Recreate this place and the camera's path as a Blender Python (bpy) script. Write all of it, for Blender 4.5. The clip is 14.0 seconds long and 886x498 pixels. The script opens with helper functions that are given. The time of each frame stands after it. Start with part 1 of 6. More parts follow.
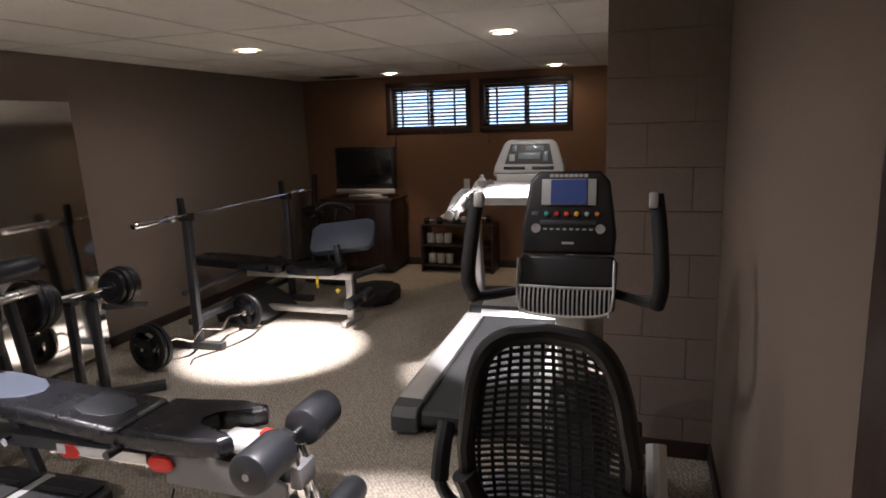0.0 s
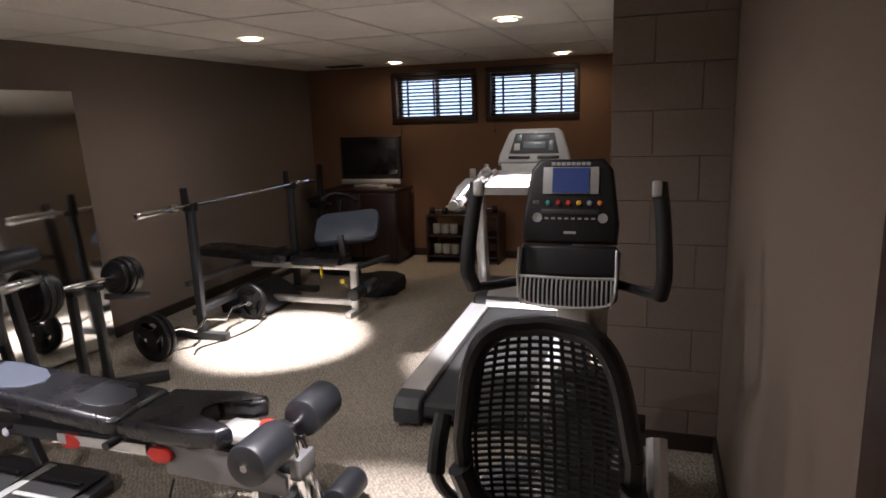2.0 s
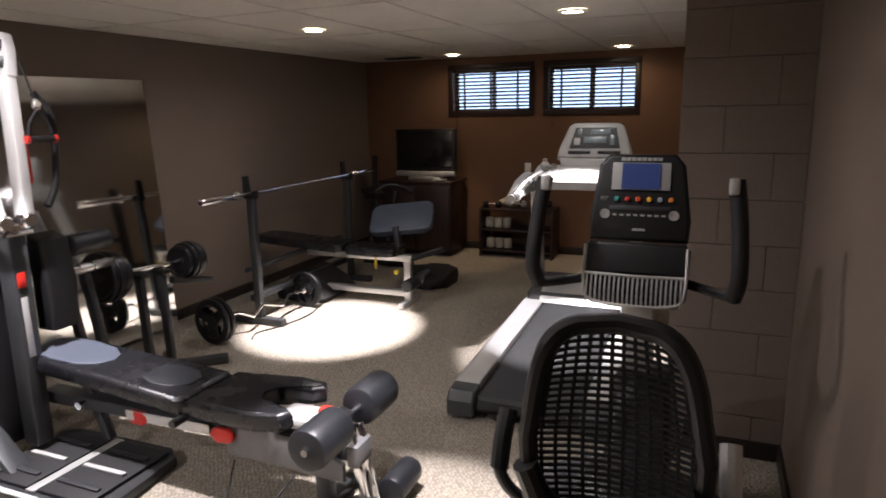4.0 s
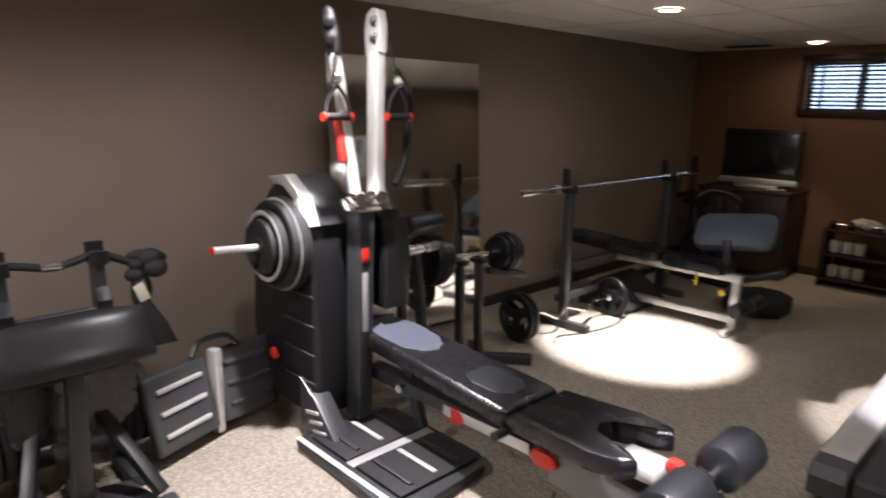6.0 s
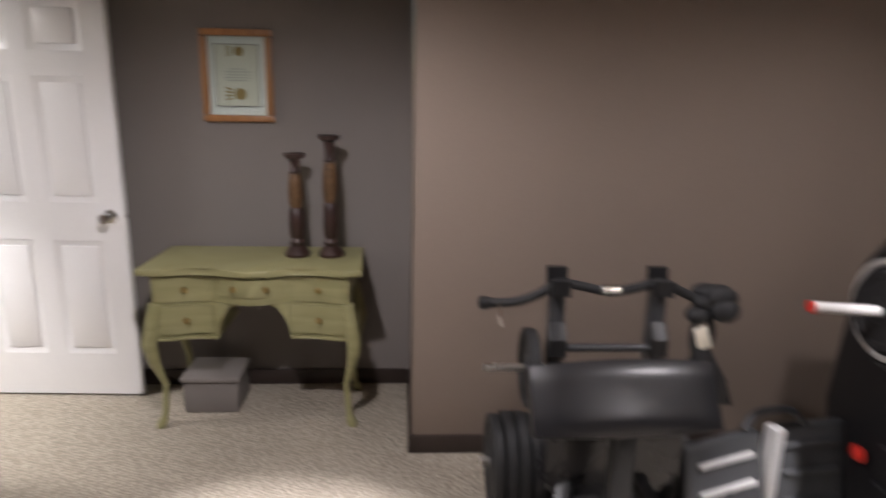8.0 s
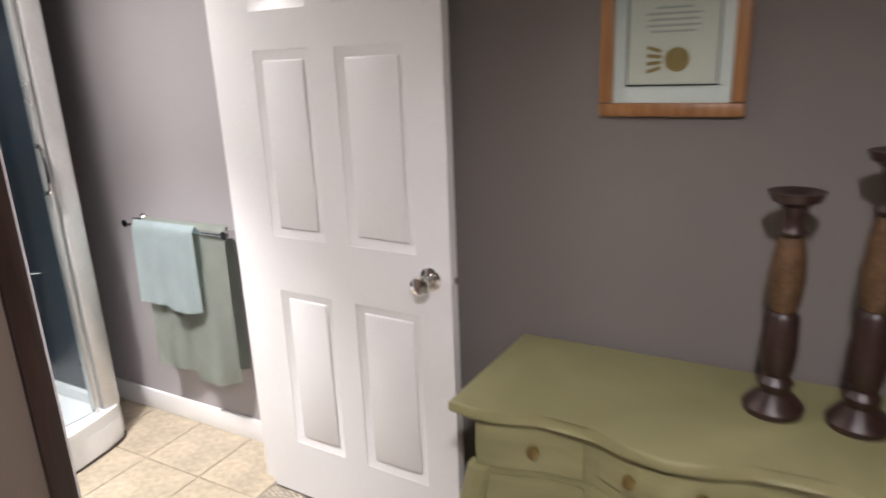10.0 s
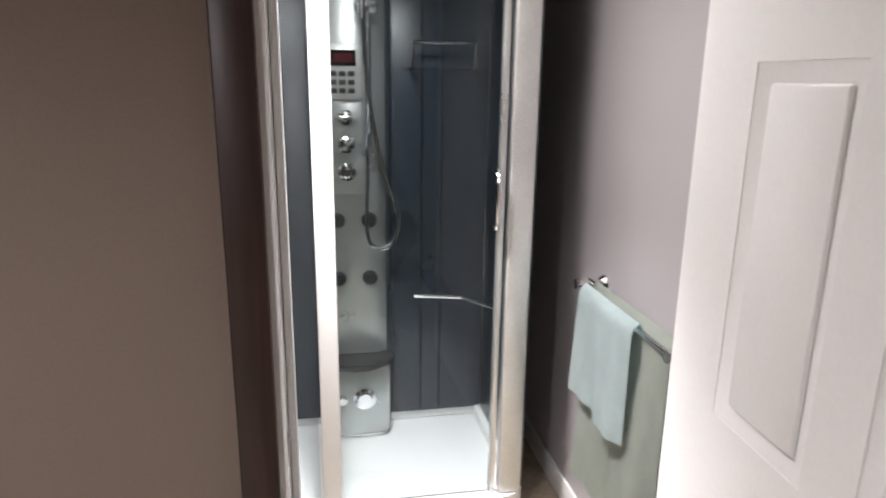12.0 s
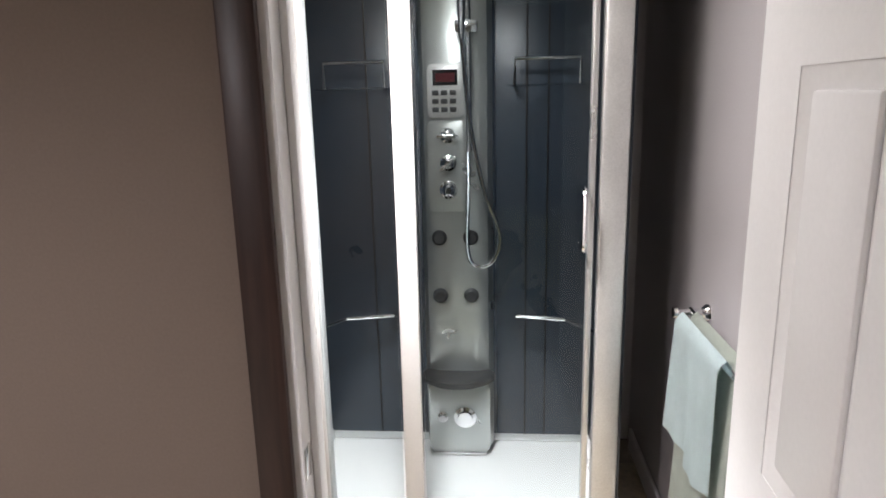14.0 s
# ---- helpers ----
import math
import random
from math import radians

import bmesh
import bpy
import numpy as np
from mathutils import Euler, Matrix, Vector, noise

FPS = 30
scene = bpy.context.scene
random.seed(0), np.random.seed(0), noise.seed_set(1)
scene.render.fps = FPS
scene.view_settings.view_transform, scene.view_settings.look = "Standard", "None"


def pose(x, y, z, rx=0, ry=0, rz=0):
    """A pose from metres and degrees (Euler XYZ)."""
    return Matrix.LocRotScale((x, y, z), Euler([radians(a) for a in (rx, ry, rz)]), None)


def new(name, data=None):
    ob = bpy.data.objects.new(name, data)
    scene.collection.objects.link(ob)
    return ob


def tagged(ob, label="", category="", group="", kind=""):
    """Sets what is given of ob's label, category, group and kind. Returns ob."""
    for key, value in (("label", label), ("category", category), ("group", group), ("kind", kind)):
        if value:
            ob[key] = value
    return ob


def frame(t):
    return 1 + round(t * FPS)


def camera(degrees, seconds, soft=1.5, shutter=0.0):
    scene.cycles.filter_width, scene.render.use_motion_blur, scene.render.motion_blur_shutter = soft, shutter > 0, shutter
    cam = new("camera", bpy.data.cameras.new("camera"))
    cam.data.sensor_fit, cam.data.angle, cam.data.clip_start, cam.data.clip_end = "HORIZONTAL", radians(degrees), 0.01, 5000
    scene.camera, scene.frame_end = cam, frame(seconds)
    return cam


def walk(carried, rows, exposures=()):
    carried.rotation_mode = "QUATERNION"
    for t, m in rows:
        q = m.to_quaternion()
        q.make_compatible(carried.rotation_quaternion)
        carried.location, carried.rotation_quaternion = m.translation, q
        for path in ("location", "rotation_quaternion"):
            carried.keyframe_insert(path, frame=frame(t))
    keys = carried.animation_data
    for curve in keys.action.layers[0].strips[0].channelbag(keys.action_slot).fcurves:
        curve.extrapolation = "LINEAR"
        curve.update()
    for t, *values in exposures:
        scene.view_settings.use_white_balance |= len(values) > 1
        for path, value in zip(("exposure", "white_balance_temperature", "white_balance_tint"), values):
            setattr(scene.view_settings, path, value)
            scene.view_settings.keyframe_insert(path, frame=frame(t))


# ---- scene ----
cam = camera(68.5, 14.0, soft=1.7, shutter=0.5)
PATH = [  # seconds, x, y, z, tilt, roll, turn
    (0, -0.005, -0.023, 1.620, 79.16, 1.75, 17.08),
    (0.5, 0.002, 0.018, 1.606, 79.21, 1.42, 17.46),
    (1, 0.008, 0.015, 1.609, 78.68, 1.55, 17.74),
    (1.5, 0.009, -0.007, 1.612, 78.58, 1.72, 17.93),
    (2, 0.013, 0.020, 1.608, 78.38, 1.86, 17.81),
    (4.5, -0.099, -0.001, 1.606, 77.35, 0.98, 25.37),
    (5, -0.278, -0.026, 1.600, 76.20, 1.07, 30.69),
    (5.5, -0.419, 0.066, 1.540, 76.67, 0.39, 39.65),
    (6, -0.563, 0.171, 1.568, 77.49, -1.15, 46.39),
    (6.5, -0.687, 0.249, 1.586, 76.18, -2.06, 57.10),
    (7, -0.955, 0.156, 1.533, 74.90, -3.60, 62.90),
    (7.5, -1.080, 0.209, 1.555, 76.78, -0.16, 73.86),
    (7.8, -1.263, 0.169, 1.582, 74.86, -0.67, 81.44),
    (8, -1.363, 0.081, 1.591, 75.43, -1.23, 86.87),
    (8.2, -1.534, 0.068, 1.597, 76.47, -2.10, 92.90),
    (10.3, -3.135, -0.515, 1.528, 73.60, 1.20, 125.00),
    (10.5, -3.245, -0.555, 1.530, 73.90, -0.40, 131.15),
    (11, -3.513, -0.708, 1.499, 74.94, -3.28, 148.87),
    (11.5, -3.690, -0.880, 1.497, 75.67, -1.65, 159.28),
    (12, -3.844, -1.000, 1.539, 75.49, -0.77, 169.78),
    (12.5, -4.002, -1.028, 1.570, 74.81, -1.83, 177.47),
    (13, -4.073, -1.039, 1.550, 74.45, 0.77, 182.97),
    (13.5, -4.100, -1.026, 1.536, 76.29, 0.97, 185.00),
    (14, -4.095, -1.020, 1.544, 76.85, 1.27, 184.35),
]
walk(cam, [(t, pose(*p)) for t, *p in PATH])

# ---- world and light ----
world = bpy.data.worlds.new("world")
scene.world = world
world.use_nodes = True
wn = world.node_tree
sky = wn.nodes.new("ShaderNodeTexSky")
sky.sky_type, sky.sun_disc = "NISHITA", False
sky.sun_elevation, sky.sun_rotation = radians(28), radians(200)
wn.links.new(sky.outputs[0], wn.nodes["Background"].inputs["Color"])
wn.nodes["Background"].inputs["Strength"].default_value = 0.12
scene.view_settings.exposure = 0.35

CEIL = 2.165
CANS = [(-2.66, 4.07), (-0.86, 4.07), (-2.62, 6.62), (-0.88, 6.66), (-2.66, 1.60), (-0.98, 1.75), (-2.82, -0.38)]
BEAM = [760, 380, 26, 26, 300, 440, 290]
CONE = [39, 40, 44, 44, 50, 47, 50]
SPILL = [12, 7, 3, 3, 36, 21, 100]


def spot(name, x, y, z, power, color, size, blend, radius):
    lamp = bpy.data.lights.new(name, "SPOT")
    lamp.energy, lamp.color, lamp.spot_size, lamp.spot_blend, lamp.shadow_soft_size = power, color, radians(size), blend, radius
    ob = new(name, lamp)
    ob.matrix_world = pose(x, y, z)
    return ob


for (cx, cy), beam_w, spill_w, cone in zip(CANS, BEAM, SPILL, CONE):
    warm = (1.0, 0.70, 0.46) if cy > 6 else (1.0, 0.935, 0.985)
    spot("can_beam", cx, cy, CEIL - 0.012, beam_w, warm, cone, 0.4, 0.03)
    spot("can_spill", cx, cy, CEIL - 0.014, spill_w, warm, 168, 0.6, 0.04)
bath = bpy.data.lights.new("bath_light", "AREA")
bath.shape, bath.size, bath.energy, bath.color = "DISK", 0.36, 11, (1.0, 0.945, 0.94)
new("bath_light", bath).matrix_world = pose(-3.86, -2.50, CEIL - 0.10)
spot("bath_beam", -3.86, -2.50, CEIL - 0.105, 175, (1.0, 0.955, 0.95), 88, 0.8, 0.08)
sh = spot("shower_light", -3.95, -3.15, 2.08, 6, (1.0, 0.96, 0.94), 120, 0.6, 0.03)

# ---- materials ----


def mat(name, color, rough=0.5, metal=0.0, var=0.15, scale=8.0, fine=120.0, bump=0.1, spec=0.5, dist=0.002):
    """Paint, plastic, metal or leather with coarse and fine variation and relief."""
    m = bpy.data.materials.new(name)
    m.use_nodes = True
    n, l = m.node_tree.nodes, m.node_tree.links
    b = n["Principled BSDF"]
    b.inputs["Roughness"].default_value, b.inputs["Metallic"].default_value = rough, metal
    b.inputs["Specular IOR Level"].default_value = spec
    tc = n.new("ShaderNodeTexCoord")
    big, small = n.new("ShaderNodeTexNoise"), n.new("ShaderNodeTexNoise")
    big.inputs["Scale"].default_value, small.inputs["Scale"].default_value = scale, fine
    big.inputs["Detail"].default_value = 5
    l.new(tc.outputs["Object"], big.inputs["Vector"]), l.new(tc.outputs["Object"], small.inputs["Vector"])
    add = n.new("ShaderNodeMath")
    add.operation = "ADD"
    l.new(big.outputs["Fac"], add.inputs[0]), l.new(small.outputs["Fac"], add.inputs[1])
    ramp = n.new("ShaderNodeMapRange")
    ramp.inputs["From Min"].default_value, ramp.inputs["From Max"].default_value = 0.6, 1.4
    ramp.inputs["To Min"].default_value, ramp.inputs["To Max"].default_value = 1 - var, 1 + var
    l.new(add.outputs[0], ramp.inputs["Value"])
    mul = n.new("ShaderNodeVectorMath")
    mul.operation = "SCALE"
    mul.inputs[0].default_value = color
    l.new(ramp.outputs[0], mul.inputs["Scale"])
    l.new(mul.outputs[0], b.inputs["Base Color"])
    rr = n.new("ShaderNodeMapRange")
    rr.inputs["To Min"].default_value, rr.inputs["To Max"].default_value = max(0.02, rough - 0.1), min(1, rough + 0.1)
    l.new(big.outputs["Fac"], rr.inputs["Value"])
    l.new(rr.outputs[0], b.inputs["Roughness"])
    if bump:
        bp = n.new("ShaderNodeBump")
        bp.inputs["Strength"].default_value, bp.inputs["Distance"].default_value = bump, dist
        l.new(small.outputs["Fac"], bp.inputs["Height"])
        l.new(bp.outputs[0], b.inputs["Normal"])
    return m


def glow(name, color, strength):
    m = bpy.data.materials.new(name)
    m.use_nodes = True
    b = m.node_tree.nodes["Principled BSDF"]
    b.inputs["Base Color"].default_value = (*color, 1)
    b.inputs["Emission Color"].default_value = (*color, 1)
    b.inputs["Emission Strength"].default_value = strength
    return m


def glass(name, color=(0.9, 0.95, 0.95), rough=0.02):
    """Clear thin pane: mostly transparent, with a Fresnel reflection."""
    m = bpy.data.materials.new(name)
    m.use_nodes = True
    n, l = m.node_tree.nodes, m.node_tree.links
    n.remove(n["Principled BSDF"])
    tr, gl, mx, fr = n.new("ShaderNodeBsdfTransparent"), n.new("ShaderNodeBsdfGlossy"), n.new("ShaderNodeMixShader"), n.new("ShaderNodeFresnel")
    tr.inputs[0].default_value = (*color, 1)
    gl.inputs["Roughness"].default_value = rough
    fr.inputs[0].default_value = 1.35
    l.new(fr.outputs[0], mx.inputs[0]), l.new(tr.outputs[0], mx.inputs[1]), l.new(gl.outputs[0], mx.inputs[2])
    l.new(mx.outputs[0], n["Material Output"].inputs[0])
    return m


def carpet_mat(name):
    """Beige loop-pile carpet: rows of small loops with painted shade between, soiled in patches."""
    m = mat(name, (0.44, 0.39, 0.32), 0.95, 0, 0.16, 1.3, 260, 0.0, 0.15)
    n, l = m.node_tree.nodes, m.node_tree.links
    b = n["Principled BSDF"]
    tc = n.new("ShaderNodeTexCoord")
    v = n.new("ShaderNodeTexVoronoi")
    v.inputs["Scale"].default_value = 75
    v.inputs["Randomness"].default_value = 0.55
    mp = n.new("ShaderNodeMapping")
    mp.inputs["Rotation"].default_value, mp.inputs["Scale"].default_value = (0, 0, 0.6), (1, 0.6, 1)
    l.new(tc.outputs["Object"], mp.inputs[0]), l.new(mp.outputs[0], v.inputs["Vector"])
    bp = n.new("ShaderNodeBump")
    bp.inputs["Strength"].default_value, bp.inputs["Distance"].default_value = 0.9, 0.012
    bp.invert = True
    l.new(v.outputs["Distance"], bp.inputs["Height"]), l.new(bp.outputs[0], b.inputs["Normal"])
    # shade in the gaps put into the colour: loop tops lighter, gaps darker
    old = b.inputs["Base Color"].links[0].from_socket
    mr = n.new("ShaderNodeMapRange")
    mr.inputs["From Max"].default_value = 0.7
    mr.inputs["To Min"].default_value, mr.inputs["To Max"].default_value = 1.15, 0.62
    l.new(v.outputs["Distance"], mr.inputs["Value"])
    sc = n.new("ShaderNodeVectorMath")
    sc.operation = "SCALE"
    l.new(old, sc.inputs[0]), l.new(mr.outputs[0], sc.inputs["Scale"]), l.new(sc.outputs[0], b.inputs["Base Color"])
    return m


def wood_mat(name, dark, light, rough=0.4, axis=(1, 1, 12)):
    m = mat(name, light, rough, 0, 0.1, 6, 90, 0.08)
    n, l = m.node_tree.nodes, m.node_tree.links
    tc, mp, nz, rp = n.new("ShaderNodeTexCoord"), n.new("ShaderNodeMapping"), n.new("ShaderNodeTexNoise"), n.new("ShaderNodeValToRGB")
    mp.inputs["Scale"].default_value = tuple(40 / a for a in axis)
    nz.inputs["Scale"].default_value, nz.inputs["Detail"].default_value, nz.inputs["Distortion"].default_value = 1.0, 6, 0.6
    rp.color_ramp.elements[0].position, rp.color_ramp.elements[1].position = 0.3, 0.75
    rp.color_ramp.elements[0].color, rp.color_ramp.elements[1].color = (*dark, 1), (*light, 1)
    l.new(tc.outputs["Object"], mp.inputs[0]), l.new(mp.outputs[0], nz.inputs["Vector"]), l.new(nz.outputs["Fac"], rp.inputs[0])
    l.new(rp.outputs[0], n["Principled BSDF"].inputs["Base Color"])
    return m


M = dict(
    headgrey=mat("grey_vinyl", (0.07, 0.08, 0.105), 0.4, 0, 0.1, 8, 240, 0.15),
    bright=mat("bright_silver_enamel", (0.74, 0.74, 0.73), 0.38, 0.25, 0.06, 9, 180, 0.03),
    trimmetal=mat("smooth_aluminium", (0.68, 0.68, 0.67), 0.3, 0.8, 0.03, 5, 60, 0.0),
    brown=mat("brown_wall_paint", (0.20, 0.158, 0.128), 0.75, 0, 0.07, 1.6, 180, 0.12, 0.3),
    block=mat("painted_block", (0.19, 0.15, 0.122), 0.78, 0, 0.10, 3, 90, 0.5, 0.3),
    rust=mat("rust_brown_wall_paint", (0.20, 0.108, 0.064), 0.7, 0, 0.08, 1.5, 180, 0.12, 0.3),
    grey=mat("taupe_grey_wall_paint", (0.19, 0.172, 0.16), 0.75, 0, 0.06, 1.6, 180, 0.12, 0.3),
    lilac=mat("pale_grey_bath_paint", (0.40, 0.38, 0.39), 0.6, 0, 0.05, 2, 160, 0.1, 0.3),
    ceil=mat("ceiling_tile", (0.72, 0.68, 0.62), 0.9, 0, 0.10, 3, 60, 0.5, 0.2, 0.004),
    grid=mat("ceiling_grid", (0.62, 0.59, 0.54), 0.5, 0, 0.05, 4, 80, 0.0),
    carpet=carpet_mat("beige_loop_carpet"),
    darkwood=wood_mat("dark_brown_wood", (0.016, 0.008, 0.006), (0.05, 0.024, 0.018), 0.42),
    base=mat("dark_baseboard", (0.03, 0.02, 0.016), 0.5, 0, 0.2, 9, 90, 0.05),
    white=mat("white_gloss_paint", (0.78, 0.775, 0.775), 0.32, 0, 0.03, 3, 120, 0.03),
    acrylic=mat("white_acrylic", (0.82, 0.83, 0.83), 0.22, 0, 0.03, 3, 90, 0.0),
    black=mat("black_plastic", (0.009, 0.009, 0.010), 0.42, 0, 0.25, 10, 200, 0.08),
    rubber=mat("black_rubber", (0.012, 0.012, 0.013), 0.7, 0, 0.3, 12, 220, 0.15),
    leather=mat("black_vinyl", (0.010, 0.010, 0.012), 0.27, 0, 0.2, 7, 260, 0.25, 0.5, 0.001),
    bracket=mat("grey_bracket_paint", (0.16, 0.16, 0.165), 0.38, 0.4, 0.12, 10, 180, 0.05),
    slate=mat("slate_blue_vinyl", (0.075, 0.092, 0.125), 0.4, 0, 0.1, 8, 240, 0.15),
    gloss=mat("glossy_black_vinyl", (0.014, 0.014, 0.016), 0.33, 0, 0.15, 7, 260, 0.06, 0.7, 0.001),
    foam=mat("grey_foam", (0.012, 0.013, 0.016), 0.45, 0, 0.2, 12, 250, 0.2),
    iron=mat("black_cast_iron", (0.012, 0.012, 0.013), 0.4, 0.3, 0.3, 12, 160, 0.3),
    steel=mat("brushed_steel", (0.62, 0.61, 0.59), 0.28, 1.0, 0.1, 14, 200, 0.04),
    chrome=mat("chrome", (0.85, 0.85, 0.86), 0.1, 1.0, 0.04, 10, 90, 0.0),
    silver=mat("silver_paint", (0.62, 0.62, 0.61), 0.34, 0.55, 0.1, 9, 180, 0.05),
    gun=mat("gunmetal_paint", (0.06, 0.062, 0.066), 0.4, 0.5, 0.15, 10, 180, 0.06),
    grey_plastic=mat("light_grey_plastic", (0.40, 0.40, 0.39), 0.4, 0, 0.08, 8, 150, 0.05),
    mid_plastic=mat("mid_grey_plastic", (0.05, 0.052, 0.055), 0.45, 0, 0.1, 8, 150, 0.08),
    red=mat("red_plastic", (0.62, 0.03, 0.02), 0.35, 0, 0.1, 10, 120, 0.03),
    yellow=mat("yellow_plastic", (0.65, 0.5, 0.04), 0.4, 0, 0.1, 10, 120, 0.0),
    belt=mat("treadmill_belt", (0.024, 0.025, 0.026), 0.55, 0, 0.15, 5, 300, 0.3),
    screen=mat("dark_screen", (0.012, 0.012, 0.014), 0.14, 0, 0.1, 5, 60, 0.0),
    lcd=glow("blue_lcd", (0.015, 0.03, 0.11), 0.35),
    lcd_grey=mat("grey_lcd", (0.20, 0.25, 0.27), 0.25, 0, 0.05, 5, 60, 0.0),
    lamp=glow("lamp_lens", (1.0, 0.9, 0.72), 14),
    sage=wood_mat("sage_green_painted_wood", (0.215, 0.205, 0.095), (0.285, 0.27, 0.135), 0.5, (12, 12, 1.5)),
    brass=mat("aged_brass", (0.30, 0.22, 0.09), 0.4, 0.9, 0.2, 20, 90, 0.05),
    oak=wood_mat("honey_oak", (0.23, 0.10, 0.035), (0.42, 0.21, 0.08), 0.4),
    paper=mat("cream_paper", (0.70, 0.66, 0.55), 0.8, 0, 0.05, 5, 90, 0.0),
    mount=mat("white_mount", (0.80, 0.78, 0.72), 0.8, 0, 0.04, 5, 90, 0.0),
    ink=mat("brown_print", (0.33, 0.22, 0.08), 0.8, 0, 0.2, 30, 90, 0.0),
    inkline=mat("grey_print", (0.45, 0.43, 0.38), 0.8, 0, 0.05, 5, 90, 0.0),
    carved=mat("carved_dark_wood", (0.03, 0.014, 0.011), 0.35, 0, 0.5, 30, 90, 0.3),
    carved_gold=mat("carved_gilded_wood", (0.11, 0.062, 0.03), 0.4, 0.2, 0.5, 35, 90, 0.3),
    mirror=mat("mirror_silver", (0.90, 0.91, 0.90), 0.01, 1.0, 0.0, 2, 2, 0.0),
    glass=glass("clear_glass"),
    shower_glass=glass("shower_glass", (0.86, 0.9, 0.91)),
    navy=mat("dark_blue_back_glass", (0.024, 0.036, 0.053), 0.3, 0, 0.05, 1.5, 12, 0.0),
    column=mat("satin_silver_panel", (0.48, 0.50, 0.49), 0.3, 0.75, 0.06, 4, 140, 0.02),
    tile=mat("stone_floor_tile", (0.42, 0.36, 0.27), 0.35, 0, 0.28, 5, 40, 0.08),
    grout=mat("tile_grout", (0.33, 0.29, 0.23), 0.9, 0, 0.1, 20, 90, 0.1),
    towel_blue=mat("pale_blue_towel", (0.52, 0.62, 0.63), 0.95, 0, 0.12, 9, 420, 0.9, 0.1, 0.004),
    towel_green=mat("pale_green_towel", (0.42, 0.46, 0.41), 0.95, 0, 0.12, 9, 420, 0.9, 0.1, 0.004),
    blind=mat("dark_blind_slat", (0.03, 0.018, 0.014), 0.45, 0, 0.15, 9, 90, 0.05),
    daylight=glow("pale_sky_backdrop", (0.60, 0.72, 1.0), 1.7),
    cable=mat("black_cable", (0.01, 0.01, 0.01), 0.5, 0, 0.1, 9, 90, 0.0),
)
COLORED = [mat("button_" + n, c, 0.4, 0, 0.05, 9, 60, 0.0) for n, c in (("teal", (0.05, 0.35, 0.3)), ("crimson", (0.5, 0.03, 0.03)), ("scarlet", (0.7, 0.08, 0.02)), ("amber", (0.7, 0.4, 0.03)), ("slate", (0.3, 0.36, 0.4)), ("orange", (0.7, 0.22, 0.04)))]

# ---- mesh helpers ----


def box(bm, c, s, rot=None, bevel=0.0, seg=2):
    """A bevelled box: centre, size, rotation matrix."""
    r = bmesh.ops.create_cube(bm, size=1.0)
    m = Matrix.Translation(c) @ (rot.to_4x4() if rot else Matrix.Identity(4)) @ Matrix.Diagonal((*s, 1))
    bmesh.ops.transform(bm, matrix=m, verts=r["verts"])
    if bevel:
        edges = list({e for v in r["verts"] for e in v.link_edges})
        bmesh.ops.bevel(bm, geom=edges, offset=min(bevel, min(s) * 0.45), segments=seg, profile=0.5, affect="EDGES")
    return bm


def span(bm, x0, x1, y0, y1, z0, z1, bevel=0.0):
    return box(bm, ((x0 + x1) / 2, (y0 + y1) / 2, (z0 + z1) / 2), (abs(x1 - x0), abs(y1 - y0), abs(z1 - z0)), None, bevel)


def frame_of(d):
    d = Vector(d).normalized()
    up = Vector((0, 0, 1)) if abs(d.z) < 0.9 else Vector((0, 1, 0))
    a = up.cross(d).normalized()
    return d, a, d.cross(a)


def lathe(bm, p, d, profile, seg=24, caps=True):
    """Turned solid round the axis d from p; profile: (distance along, radius)."""
    d, a, b = frame_of(d)
    rings = []
    for h, r in profile:
        rings.append([bm.verts.new(Vector(p) + d * h + (a * math.cos(k * math.tau / seg) + b * math.sin(k * math.tau / seg)) * max(r, 1e-4)) for k in range(seg)])
    for q, w in zip(rings, rings[1:]):
        for k in range(seg):
            bm.faces.new((q[k], q[(k + 1) % seg], w[(k + 1) % seg], w[k])).smooth = True
    if caps:
        bm.faces.new(rings[0][::-1]), bm.faces.new(rings[-1])
    return bm


def cyl(bm, p0, p1, r, r1=None, seg=16, bev=0.0):
    p0, p1 = Vector(p0), Vector(p1)
    L, r1 = (p1 - p0).length, r if r1 is None else r1
    prof = [(0, r), (L, r1)] if not bev else [(0, r - bev), (bev * 0.3, r - bev * 0.3), (bev, r), (L - bev, r1), (L - bev * 0.3, r1 - bev * 0.3), (L, r1 - bev)]
    return lathe(bm, p0, p1 - p0, prof, seg)


def smooth_path(pts, n=6):
    """A rounded line through the points."""
    P = [Vector(p) for p in pts]
    P = [2 * P[0] - P[1], *P, 2 * P[-1] - P[-2]]
    out = []
    for i in range(1, len(P) - 2):
        a, b, c, d = P[i - 1:i + 3]
        for k in range(n):
            t = k / n
            out.append(0.5 * ((2 * b) + (c - a) * t + (2 * a - 5 * b + 4 * c - d) * t * t + (3 * b - a - 3 * c + d) * t ** 3))
    return out + [P[-2]]


